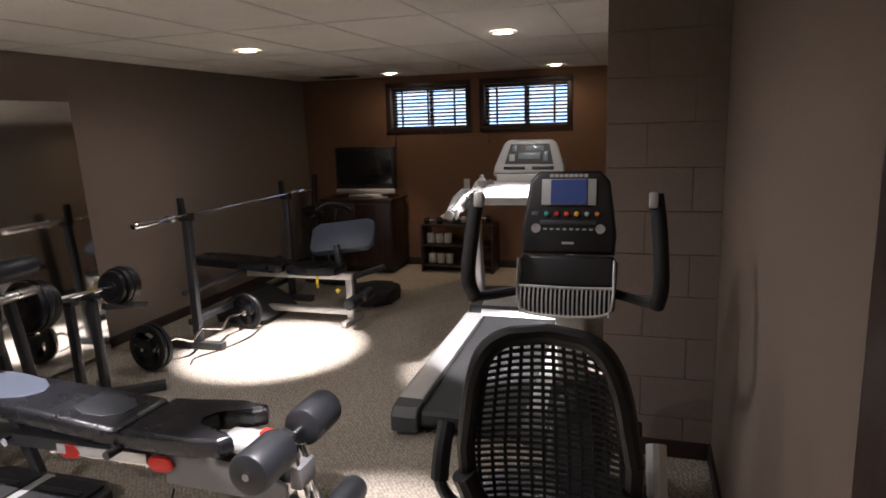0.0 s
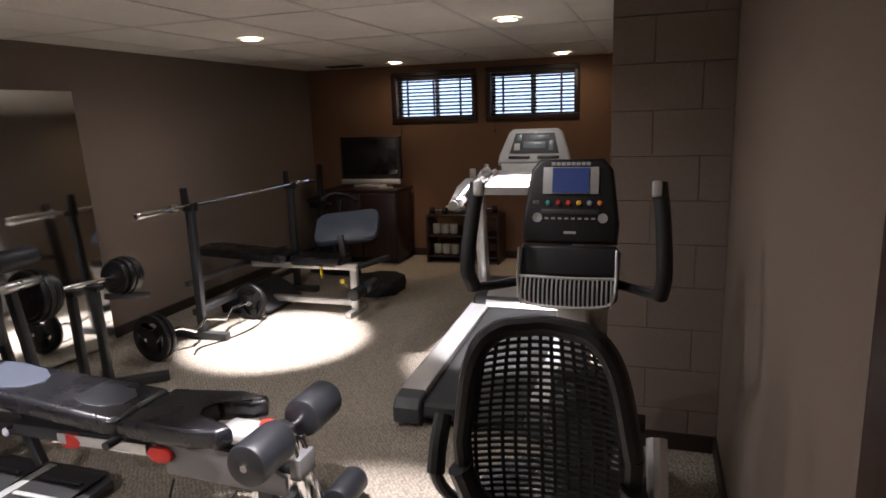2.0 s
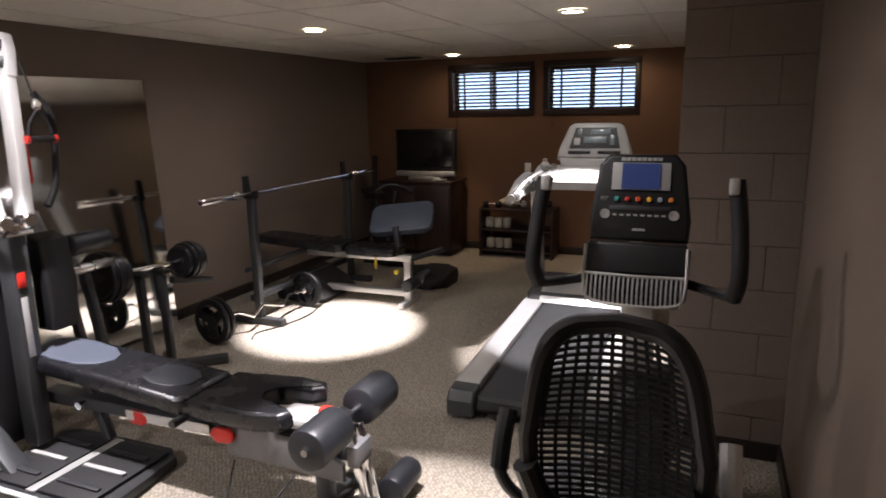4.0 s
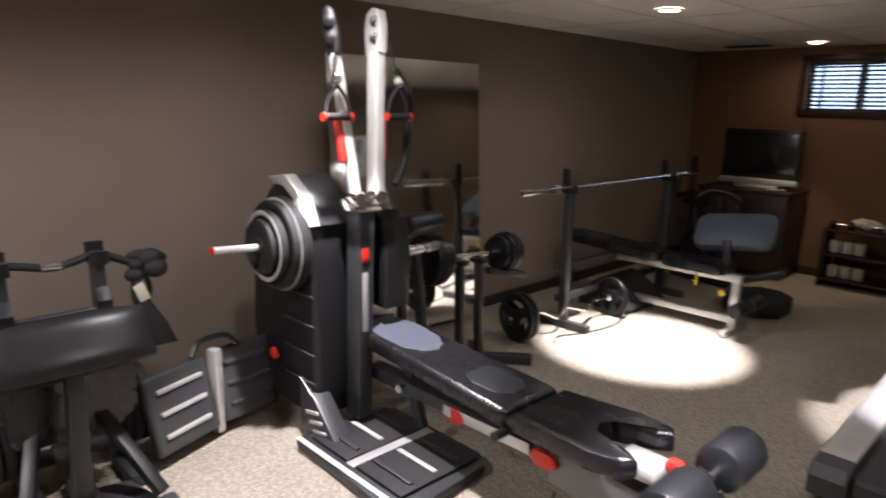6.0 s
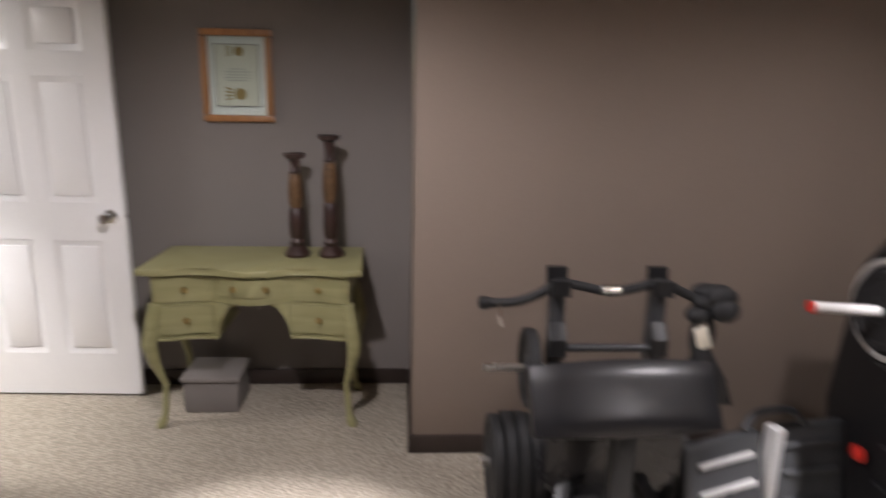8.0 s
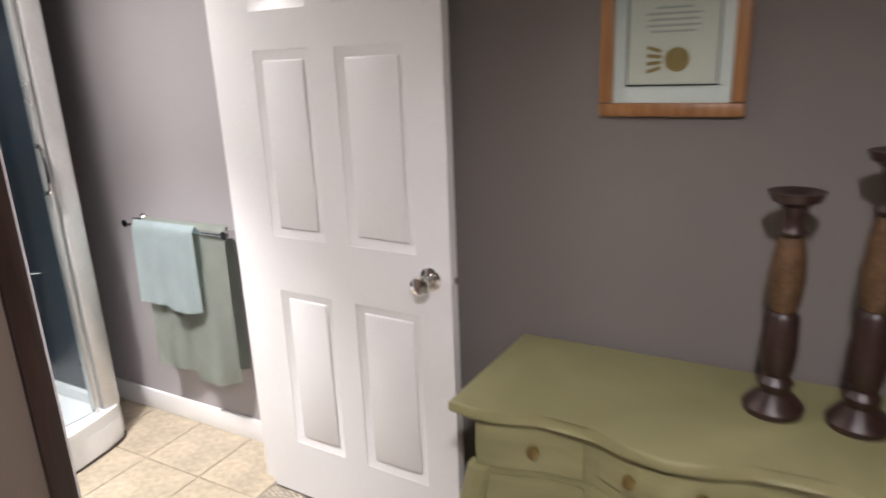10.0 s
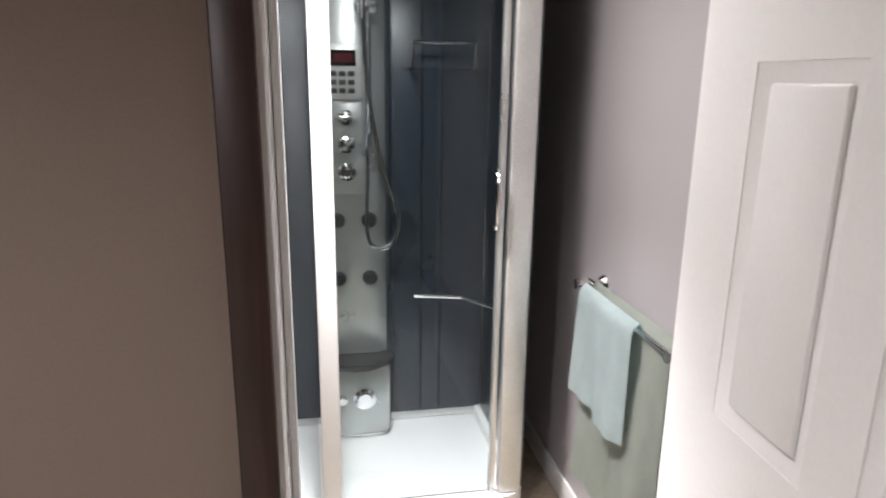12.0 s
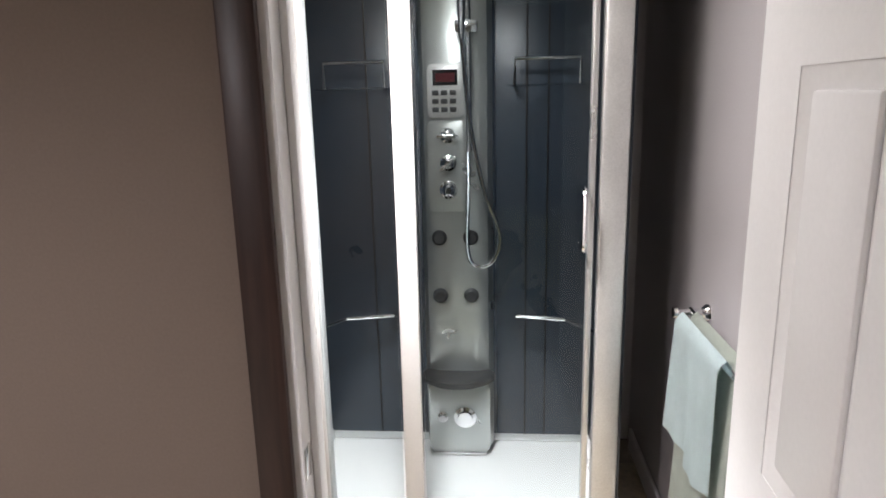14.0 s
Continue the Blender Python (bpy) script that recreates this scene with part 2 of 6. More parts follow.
def tube(bm, pts, r, seg=10, curved=True, n=6):
    pts = smooth_path(pts, n) if curved else [Vector(p) for p in pts]
    rings, side = [], None
    for i, p in enumerate(pts):
        d = (pts[min(i + 1, len(pts) - 1)] - pts[max(i - 1, 0)]).normalized()
        if side is None:
            side = frame_of(d)[1]
        side = (side - d * side.dot(d)).normalized()
        o = d.cross(side)
        rings.append([bm.verts.new(p + (side * math.cos(k * math.tau / seg) + o * math.sin(k * math.tau / seg)) * r) for k in range(seg)])
    for q, w in zip(rings, rings[1:]):
        for k in range(seg):
            bm.faces.new((q[k], q[(k + 1) % seg], w[(k + 1) % seg], w[k])).smooth = True
    bm.faces.new(rings[0][::-1]), bm.faces.new(rings[-1])
    return bm


def beam(bm, p0, p1, w, h, bevel=0.006, roll=0.0):
    """A square tube from p0 to p1, w across and h high."""
    p0, p1 = Vector(p0), Vector(p1)
    d, a, b = frame_of(p1 - p0)
    rot = Matrix((a, b, d)).transposed() @ Matrix.Rotation(roll, 3, "Z")
    return box(bm, (p0 + p1) / 2, (w, h, (p1 - p0).length), rot, bevel)


def prism(bm, outline, axis, t0, t1, bevel=0.0, seg=2):
    """An outline in the two other axes, drawn out along axis from t0 to t1."""
    def put(a, b, t):
        return {"x": (t, a, b), "y": (a, t, b), "z": (a, b, t)}[axis]
    f0 = [bm.verts.new(put(a, b, t0)) for a, b in outline]
    f1 = [bm.verts.new(put(a, b, t1)) for a, b in outline]
    n = len(outline)
    faces = [bm.faces.new(f0), bm.faces.new(f1[::-1])]
    for k in range(n):
        faces.append(bm.faces.new((f0[k], f1[k], f1[(k + 1) % n], f0[(k + 1) % n])))
    if bevel:
        edges = list({e for f in faces[:2] for e in f.edges})
        bmesh.ops.bevel(bm, geom=edges, offset=bevel, segments=seg, profile=0.5, affect="EDGES")
    return bm


def rounded(x0, x1, y0, y1, r, n=5):
    out = []
    for cx, cy, a in ((x1 - r, y1 - r, 0), (x0 + r, y1 - r, 90), (x0 + r, y0 + r, 180), (x1 - r, y0 + r, 270)):
        out += [(cx + r * math.cos(radians(a + 90 * k / n)), cy + r * math.sin(radians(a + 90 * k / n))) for k in range(n + 1)]
    return out


def finish(name, bm, material):
    bmesh.ops.recalc_face_normals(bm, faces=bm.faces[:])
    me = bpy.data.meshes.new(name)
    for f in bm.faces:
        if len(f.verts) == 4 and f.calc_area() < 0.004:
            f.smooth = True
    bm.to_mesh(me)
    bm.free()
    me.materials.append(material)
    ob = new(name, me)
    try:
        me.set_sharp_from_angle(angle=radians(35))
    except AttributeError:
        pass
    return ob


def thing(name, loc, label, category, group="", kind=""):
    ob = new(name)
    ob.location = loc
    ob.empty_display_size = 0.05
    return tagged(ob, label, category, group, kind)


def base_of(ob):
    return ob.location + (base_of(ob.parent) if ob.parent else Vector())


def part(name, bm, material, parent, label=""):
    """Links bm, whose places are the world's, as one mesh under a thing or a part."""
    ob = finish(name, bm, material)
    ob.parent = parent
    ob.data.transform(Matrix.Translation(-base_of(parent)))
    return tagged(ob, label)


def solo(name, bm, material, label, category, group="", kind=""):
    return tagged(finish(name, bm, material), label, category, group, kind)


def B():
    return bmesh.new()


def structure(name, bm, material, label, category="wall"):
    return tagged(finish(name, bm, material), label, category, "", "structure")


def words(name, text, size, m, material, parent, label=""):
    """Flat raised lettering in the built-in font, as a mesh."""
    cu = bpy.data.curves.new(name, "FONT")
    cu.body, cu.size, cu.extrude, cu.align_x, cu.align_y = text, size, 0.0006, "CENTER", "CENTER"
    tmp = new(name, cu)
    me = bpy.data.meshes.new_from_object(tmp.evaluated_get(bpy.context.evaluated_depsgraph_get()))
    bpy.data.objects.remove(tmp)
    me.materials.clear()
    me.materials.append(material)
    me.transform(Matrix.Translation(-base_of(parent)) @ m)
    ob = new(name, me)
    ob.parent = parent
    return tagged(ob, label)

# ---- the large structure ----
XM, XD, YC = -3.92, -4.60, 0.115      # mirror wall, desk wall, corner between them
YW, YP = 7.10, -2.00                  # window wall, partition with the bathroom door
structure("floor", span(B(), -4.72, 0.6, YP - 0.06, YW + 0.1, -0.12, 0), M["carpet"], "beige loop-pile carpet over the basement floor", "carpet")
structure("wall_mirror", span(B(), XD - 0.12, XM, YC, YW, 0, CEIL + 0.055), M["brown"], "brown painted wall that carries the mirror")
structure("wall_desk", span(B(), XD - 0.12, XD, YP - 0.12, YC - 0.002, 0, CEIL + 0.055), M["grey"], "taupe grey painted wall behind the desk")
structure("wall_block", span(B(), -0.18, 0.8, 3.118, YW, 0, CEIL + 0.055), M["brown"], "brown painted wall beside the treadmill")
structure("wall_right", span(B(), 0.33, 0.5, 1.0, 3.116, 0, CEIL + 0.055), M["brown"], "brown painted smooth wall beside the exercise bike")
structure("wall_near", span(B(), 0.36, 0.5, YP - 0.12, 0.998, 0, CEIL + 0.055), M["brown"], "plain brown wall closing the room")
structure("trim", span(B(), 0.300, 0.358, 0.55, 0.998, 0, CEIL, 0.006), M["darkwood"], "dark brown wooden casing at the wall end", "trim")

# window wall with two openings
WINS = [(-2.82, -1.91), (-1.72, -0.80)]
WZ0, WZ1 = 1.575, 2.05
bm = B()
span(bm, XM, -0.18, YW, YW + 0.22, 0, WZ0)
span(bm, XM, -0.18, YW, YW + 0.22, WZ1, CEIL + 0.055)
for x0, x1 in ((XM, WINS[0][0]), (WINS[0][1], WINS[1][0]), (WINS[1][1], -0.18)):
    span(bm, x0, x1, YW, YW + 0.22, WZ0, WZ1)
structure("wall_window", bm, M["rust"], "rust brown painted wall with two small basement windows")


def window(name, x0, x1):
    w = thing(name, ((x0 + x1) / 2, YW, WZ0), "small basement window with dark wooden blinds, daylight behind", "window", "basement windows", "structure")
    bm = B()
    c = 0.045
    for a, b, z0, z1 in ((x0 - c, x1 + c, WZ0 - c, WZ0 + 0.012), (x0 - c, x1 + c, WZ1 - 0.012, WZ1 + c)):
        span(bm, a, b, YW - 0.018, YW - 0.002, z0, z1, 0.004)
    for a, b in ((x0 - c, x0 + 0.012), (x1 - 0.012, x1 + c)):
        span(bm, a, b, YW - 0.018, YW - 0.002, WZ0 + 0.013, WZ1 - 0.013, 0.004)
    part("casing", bm, M["darkwood"], w, "dark stained casing")
    bm = B()
    for a, b, z0, z1 in ((x0, x1, WZ0, WZ0 + 0.03), (x0, x1, WZ1 - 0.03, WZ1), (x0, x0 + 0.03, WZ0, WZ1), (x1 - 0.03, x1, WZ0, WZ1), ((x0 + x1) / 2 - 0.022, (x0 + x1) / 2 + 0.022, WZ0, WZ1)):
        span(bm, a, b, YW + 0.13, YW + 0.165, z0, z1)
    part("window_frame", bm, M["white"], w, "white sliding window frame")
    pane = part("pane", span(B(), x0 + 0.03, x1 - 0.03, YW + 0.145, YW + 0.149, WZ0 + 0.03, WZ1 - 0.03), M["glass"], w)
    pane.visible_shadow = False
    part("headrail", span(B(), x0 + 0.016, x1 - 0.016, YW + 0.012, YW + 0.06, WZ1 - 0.052, WZ1 - 0.014, 0.004), M["blind"], w)
    part("bottom_rail", span(B(), x0 + 0.016, x1 - 0.016, YW + 0.016, YW + 0.058, WZ0 + 0.016, WZ0 + 0.032, 0.004), M["blind"], w)
    first, n = None, 10
    for k in range(n):
        z = WZ0 + 0.058 + k * (WZ1 - WZ0 - 0.125) / (n - 1)
        if first is None:
            first = part("slat", box(B(), ((x0 + x1) / 2, YW + 0.037, z), (x1 - x0 - 0.036, 0.048, 0.003), Matrix.Rotation(radians(24), 3, "X"), 0.001, 1), M["blind"], w)
            z_first = z
        else:
            s = new("slat", first.data)
            s.parent, s.location = w, (0, 0, z - z_first)
    for fx in (0.16, 0.5, 0.84):
        x = x0 + fx * (x1 - x0)
        part("ladder_tape", span(B(), x - 0.012, x + 0.012, YW + 0.0095, YW + 0.011, WZ0 + 0.033, WZ1 - 0.053), M["blind"], w)
    part("cord", tube(B(), [(x0 + 0.06, YW + 0.006, WZ1 - 0.05), (x0 + 0.062, YW - 0.024, WZ0 - 0.06), (x0 + 0.06, YW - 0.022, WZ0 - 0.13)], 0.0022, 6), M["blind"], w)
    part("cord_tassel", lathe(B(), (x0 + 0.06, YW - 0.022, WZ0 - 0.17), (0, 0, 1), [(0, 0.006), (0.01, 0.009), (0.04, 0.004)], 10), M["darkwood"], w)


window("window_1", *WINS[0])
window("window_2", *WINS[1])
structure("backdrop", span(B(), -4.2, 0.6, YW + 0.75, YW + 0.77, 1.2, 3.0), M["daylight"], "pale overcast daylight outside the windows", "sky")

# partition with the bathroom door
DX0, DX1, DH = -4.545, -3.75, 2.04
bm = B()
span(bm, DX1, 0.5, YP - 0.12, YP, 0, CEIL + 0.055)
span(bm, XD, DX0, YP - 0.12, YP, 0, CEIL + 0.055)
span(bm, DX0, DX1, YP - 0.12, YP, DH, CEIL + 0.055)
structure("wall_partition", bm, M["brown"], "brown painted partition with the bathroom doorway")
bm = B()
span(bm, DX1 - 0.004, DX1 + 0.058, YP + 0.002, YP + 0.02, 0, DH + 0.09, 0.005)
span(bm, DX0 - 0.054, DX0 - 0.034, YP + 0.002, YP + 0.02, 0, DH + 0.09, 0.005)
span(bm, DX0 - 0.033, DX1 - 0.005, YP + 0.002, YP + 0.02, DH - 0.004, DH + 0.09, 0.005)
door1 = structure("door_1", bm, M["darkwood"], "dark brown wooden door casing round the bathroom doorway", "door casing")
bm = B()
span(bm, DX1 - 0.018, DX1 - 0.001, YP - 0.125, YP + 0.001, 0, DH)
span(bm, DX0 + 0.001, DX0 + 0.018, YP - 0.125, YP + 0.001, 0, DH)
span(bm, DX0 + 0.019, DX1 - 0.019, YP - 0.125, YP + 0.001, DH - 0.018, DH - 0.001)
span(bm, DX1 - 0.032, DX1 - 0.019, YP - 0.085, YP - 0.045, 0, DH - 0.02, 0.003)
span(bm, DX1 - 0.001, DX1 + 0.07, YP - 0.138, YP - 0.122, 0, DH + 0.06, 0.004)
part("jamb", bm, M["white"], door1, "white painted jamb")
part("strike_plate", box(B(), (DX1 - 0.0185, YP - 0.02, 0.93), (0.003, 0.03, 0.06), None, 0.001), M["chrome"], door1, "chrome strike plate")

# bathroom shell
BX, BY, BL = -4.70, -3.78, -2.6
structure("wall_bath_side", span(B(), BX - 0.1, BX, BY, YP - 0.121, 0, CEIL + 0.055), M["lilac"], "pale grey painted bathroom wall with the towel bar")
structure("wall_bath_back", span(B(), BX - 0.1, BL, BY - 0.1, BY - 0.001, 0, CEIL + 0.055), M["lilac"], "pale grey painted bathroom wall behind the shower")
structure("wall_bath_far", span(B(), BL, BL + 0.1, BY, YP - 0.121, 0, CEIL + 0.055), M["lilac"], "pale grey painted bathroom wall")
structure("floor_bath", span(B(), BX, BL, BY, YP - 0.061, -0.1, -0.004), M["grout"], "grout bed under stone floor tiles", "floor")
structure("ceiling_bath", span(B(), BX, BL, BY, YP - 0.121, CEIL, CEIL + 0.054), M["white"], "white painted bathroom ceiling", "ceiling")
structure("baseboard_bath", span(B(), BX + 0.001, BX + 0.016, -3.7, YP - 0.124, 0, 0.10, 0.005), M["white"], "white painted baseboard", "baseboard")

# dark baseboards
bm = B()
span(bm, XM + 0.001, XM + 0.016, YC - 0.014, YW - 0.001, 0, 0.085, 0.004)
span(bm, XD + 0.015, XM + 0.015, YC - 0.016, YC - 0.001, 0, 0.085, 0.004)
span(bm, XD + 0.001, XD + 0.014, YP + 0.022, YC - 0.017, 0, 0.085, 0.004)
span(bm, XM + 0.017, -0.2, YW - 0.016, YW - 0.001, 0, 0.085, 0.004)
span(bm, 0.314, 0.329, 1.01, 3.09, 0, 0.085, 0.004)
span(bm, -0.18, 0.313, 3.07, 3.085, 0, 0.085, 0.004)
structure("baseboard", bm, M["base"], "dark brown wooden baseboard along the walls", "baseboard")

# suspended ceiling: tiles and grid in one mesh each
bm = B()
TX, TY, gx0, gy0 = 0.61, 1.22, -2.30 - 0.61 * 4, 2.03 - 1.22 * 4
x = gx0
while x < 0.7:
    y = gy0
    while y < YW:
        a, b, c, d = max(x, XD), min(x + TX, 0.5), max(y, YP), min(y + TY, YW)
        if b - a > 0.03 and d - c > 0.03:
            span(bm, a + 0.010, b - 0.010, c + 0.010, d - 0.010, CEIL + 0.003, CEIL + 0.015)
        y += TY
    x += TX
ceiling = structure("ceiling", bm, M["ceil"], "suspended ceiling of off-white mineral tiles", "ceiling")
bm = B()
x = gx0
while x < 0.7:
    if XD < x < 0.5:
        span(bm, x - 0.012, x + 0.012, YP, YW, CEIL - 0.001, CEIL + 0.004)
    x += TX
y = gy0
while y < YW:
    if y > YP:
        span(bm, XD, 0.5, y - 0.012, y + 0.012, CEIL - 0.0005, CEIL + 0.0045)
    y += TY
part("ceiling_grid", bm, M["grid"], ceiling, "off-white metal grid")
part("slab", span(B(), XD - 0.12, 0.8, YP - 0.12, YW + 0.2, CEIL + 0.056, CEIL + 0.12), M["ceil"], ceiling)

# recessed lamps
for cx, cy in CANS:
    can = thing("recessed_light", (cx, cy, CEIL), "lit round recessed ceiling light with a white trim", "ceiling light", "recessed lights")
    part("trim_ring", lathe(B(), (cx, cy, CEIL - 0.009), (0, 0, 1), [(0, 0.060), (0.0, 0.075), (0.006, 0.085), (0.008, 0.085)], 32, False), M["white"], can)
    lens = part("lens", lathe(B(), (cx, cy, CEIL - 0.006), (0, 0, 1), [(0, 0.061), (0.003, 0.061)], 28), M["lamp"], can, "glowing warm lens")
    lens.visible_shadow = False
vent = thing("ceiling_vent", (-3.2, 6.62, CEIL), "dark slotted air vent in the ceiling", "vent")
part("frame", span(B(), -3.4, -3.0, 6.55, 6.69, CEIL - 0.012, CEIL - 0.002, 0.003), M["mid_plastic"], vent)
for k in range(6):
    part("slat", span(B(), -3.38, -3.02, 6.566 + k * 0.0195, 6.574 + k * 0.0195, CEIL - 0.017, CEIL - 0.0125), M["black"], vent)
det = thing("smoke_detector", (-1.75, 6.1, CEIL), "small round beige ceiling detector", "smoke detector")
part("base", lathe(B(), (-1.75, 6.1, CEIL - 0.03), (0, 0, 1), [(0, 0.035), (0.008, 0.05), (0.029, 0.055)], 24), M["grid"], det)

# ---- mirror ----
mir = thing("wall_mirror_glass", (XM, 3.1, 0.03), "large frameless wall mirror leaning against the brown wall above the baseboard", "mirror")
LEAN = Matrix.Rotation(radians(-2.0), 3, "Z") @ Matrix.Rotation(radians(-3.0), 3, "Y")
part("glass", box(B(), (XM + 0.076, 3.03, 0.945), (0.006, 1.26, 1.82), LEAN), M["mirror"], mir)
part("backing", box(B(), Vector((XM + 0.076, 3.03, 0.945)) + LEAN @ Vector((-0.006, 0, 0)), (0.004, 1.256, 1.816), LEAN), M["black"], mir)


# ---- weights ----
def plate_bm(c, d, r, t):
    """A cast plate with rim, hub and dished web."""
    bm = B()
    lathe(bm, Vector(c) - Vector(d).normalized() * t / 2, d, [(0, r * 0.16), (0, r * 0.30), (t * 0.25, r * 0.36), (t * 0.25, r * 0.78), (0, r * 0.84), (0, r * 0.97), (t * 0.15, r), (t * 0.85, r), (t, r * 0.97), (t, r * 0.84), (t * 0.75, r * 0.78), (t * 0.75, r * 0.36), (t, r * 0.30), (t, r * 0.16)], 32)
    return bm


def spoke_plate(c, d, r, t):
    """A plate with grip holes: rim, hub and three spokes."""
    bm = B()
    d, a, b = frame_of(d)
    c = Vector(c) - d * t / 2
    lathe(bm, c, d, [(0, r * 0.74), (0, r * 0.97), (t * 0.2, r), (t * 0.8, r), (t, r * 0.97), (t, r * 0.74), (0, r * 0.74)], 32, False)
    lathe(bm, c, d, [(0, r * 0.12), (0, r * 0.34), (t, r * 0.34), (t, r * 0.12)], 24)
    for k in range(3):
        w = a * math.cos(k * math.tau / 3 + 0.4) + b * math.sin(k * math.tau / 3 + 0.4)
        o = d.cross(w)
        box(bm, c + d * t / 2 + w * r * 0.55, (r * 0.55, r * 0.42, t * 0.6), Matrix((w, o, d)).transposed(), 0.004, 1)
    return bm


ez = thing("curl_bar", (-3.2, 4.0, 0.0), "chrome zigzag curl bar loaded with black plates on the carpet", "barbell")
P1, P2 = Vector((-3.24, 3.50, 0.17)), Vector((-3.13, 4.46, 0.15))
u = (P2 - P1).normalized()
side = Vector((u.y, -u.x, 0))
pts = [P1 - u * 0.10, P1 + u * 0.20, P1 + u * 0.30 + side * 0.05 + Vector((0, 0, -0.05)), P1 + u * 0.45 - side * 0.0, P1 + u * 0.60 + side * 0.06 + Vector((0, 0, -0.04)), P1 + u * 0.74, P2 + u * 0.10]
part("bar", tube(B(), pts, 0.014, 12, False), M["chrome"], ez, "chrome zigzag bar")
for c, r in ((P1, 0.165), (P1 - u * 0.045, 0.165), (P2, 0.15)):
    part("plate", spoke_plate(c, u, r, 0.035), M["iron"], ez)
for c in (P1 + u * 0.035, P2 - u * 0.035, P2 + u * 0.04):
    part("collar", cyl(B(), c - u * 0.012, c + u * 0.012, 0.03, None, 16, 0.003), M["chrome"], ez)
solo("power_cord", tube(B(), [(-3.05, 4.55, 0.006), (-2.98, 4.25, 0.006), (-3.02, 3.95, 0.006), (-3.10, 3.75, 0.006), (-3.05, 3.62, 0.006)], 0.006, 8), M["cable"], "thin black cord lying on the carpet", "cable")

# ---- bench press ----
RX = -3.22
rack = thing("weight_bench", (-3.0, 4.75, 0.0), "grey steel barbell bench with black vinyl pads and tall uprights", "weight bench")
YN, YF, YB = 3.95, 5.35, 4.78
for y in (YN, YF):
    part("upright", beam(B(), (RX, y, 0.02), (RX, y, 1.02), 0.06, 0.05), M["gun"], rack)
    part("bar_catch", prism(B(), [(RX - 0.05, 0.98), (RX + 0.05, 0.98), (RX + 0.05, 1.04), (RX + 0.03, 1.04), (RX + 0.02, 1.005), (RX - 0.02, 1.005), (RX - 0.03, 1.15), (RX - 0.05, 1.15)], "y", y - 0.028, y + 0.028, 0.003), M["black"], rack)
    part("foot", beam(B(), (RX - 0.36, y, 0.03), (RX + 0.22, y, 0.03), 0.06, 0.055), M["gun"], rack)
part("cross_tube", beam(B(), (RX - 0.06, YN, 0.20), (RX - 0.06, YF, 0.20), 0.05, 0.05), M["gun"], rack)
part("cross_tube", beam(B(), (RX - 0.10, YN, 0.42), (RX - 0.10, YF, 0.42), 0.04, 0.04), M["gun"], rack)
part("floor_rail", beam(B(), (-3.20, YB, 0.10), (-2.36, YB, 0.10), 0.06, 0.05), M["silver"], rack)
part("front_leg", beam(B(), (-2.335, YB, 0.01), (-2.335, YB, 0.42), 0.06, 0.05), M["silver"], rack)
part("front_foot", beam(B(), (-2.335, YB - 0.16, 0.025), (-2.335, YB + 0.16, 0.025), 0.05, 0.045), M["silver"], rack)
part("seat_rail", beam(B(), (-3.3, YB, 0.40), (-2.30, YB, 0.40), 0.06, 0.05), M["silver"], rack)
bench_pad = prism(B(), rounded(-3.78, -2.90, YB - 0.14, YB + 0.14, 0.05), "z", 0.435, 0.50, 0.018, 3)
bmesh.ops.transform(bench_pad, matrix=Matrix.Translation((-2.9, YB, 0.47)) @ Matrix.Rotation(radians(3), 4, "Y") @ Matrix.Translation((2.9, -YB, -0.47)), verts=bench_pad.verts[:])
part("back_pad", bench_pad, M["leather"], rack, "black vinyl back pad")
part("seat_pad", prism(B(), rounded(-2.87, -2.40, YB - 0.14, YB + 0.14, 0.05), "z", 0.43, 0.495, 0.018, 3), M["leather"], rack, "black vinyl seat pad")
part("pin", cyl(B(), (-2.62, YB - 0.03, 0.30), (-2.62, YB - 0.03, 0.40), 0.012), M["yellow"], rack, "yellow locking pin")
part("pin", lathe(B(), (-2.40, YB - 0.05, 0.30), (0, -1, 0), [(0, 0.01), (0.02, 0.02), (0.05, 0.02)], 14), M["yellow"], rack, "yellow locking knob")
part("curl_arm", beam(B(), (-2.30, YB, 0.40), (-2.12, YB + 0.25, 0.44), 0.045, 0.04), M["gun"], rack)
part("curl_post", beam(B(), (-2.42, YB + 0.02, 0.42), (-2.46, YB + 0.04, 0.66), 0.05, 0.04), M["gun"], rack)
pr = prism(B(), rounded(-0.27, 0.27, -0.16, 0.16, 0.06), "z", -0.03, 0.03, 0.018, 3)
bmesh.ops.transform(pr, matrix=Matrix.Translation((-2.46, YB + 0.18, 0.70)) @ Matrix.Rotation(radians(12), 4, "Z") @ Matrix.Rotation(radians(-6), 4, "Y") @ Matrix.Rotation(radians(38), 4, "X"), verts=pr.verts[:])
part("arm_pad", pr, M["slate"], rack, "slate grey arm curl pad")
for y in (YB - 0.13, YB + 0.13):
    part("leg_roller", cyl(B(), (-2.25, y - 0.09, 0.22), (-2.25, y + 0.09, 0.22), 0.05, None, 18, 0.012), M["foam"], rack)
bar = thing("barbell", (RX, 4.7, 1.02), "long bare chrome barbell resting on the bench uprights", "barbell")
Y0, Y1 = 3.42, 5.84
part("shaft", cyl(B(), (RX, Y0 + 0.36, 1.02), (RX, Y1 - 0.36, 1.02), 0.0135), M["chrome"], bar)
for a, b in ((Y0, Y0 + 0.36), (Y1 - 0.36, Y1)):
    part("sleeve", cyl(B(), (RX, a, 1.02), (RX, b, 1.02), 0.024, None, 18, 0.004), M["chrome"], bar)
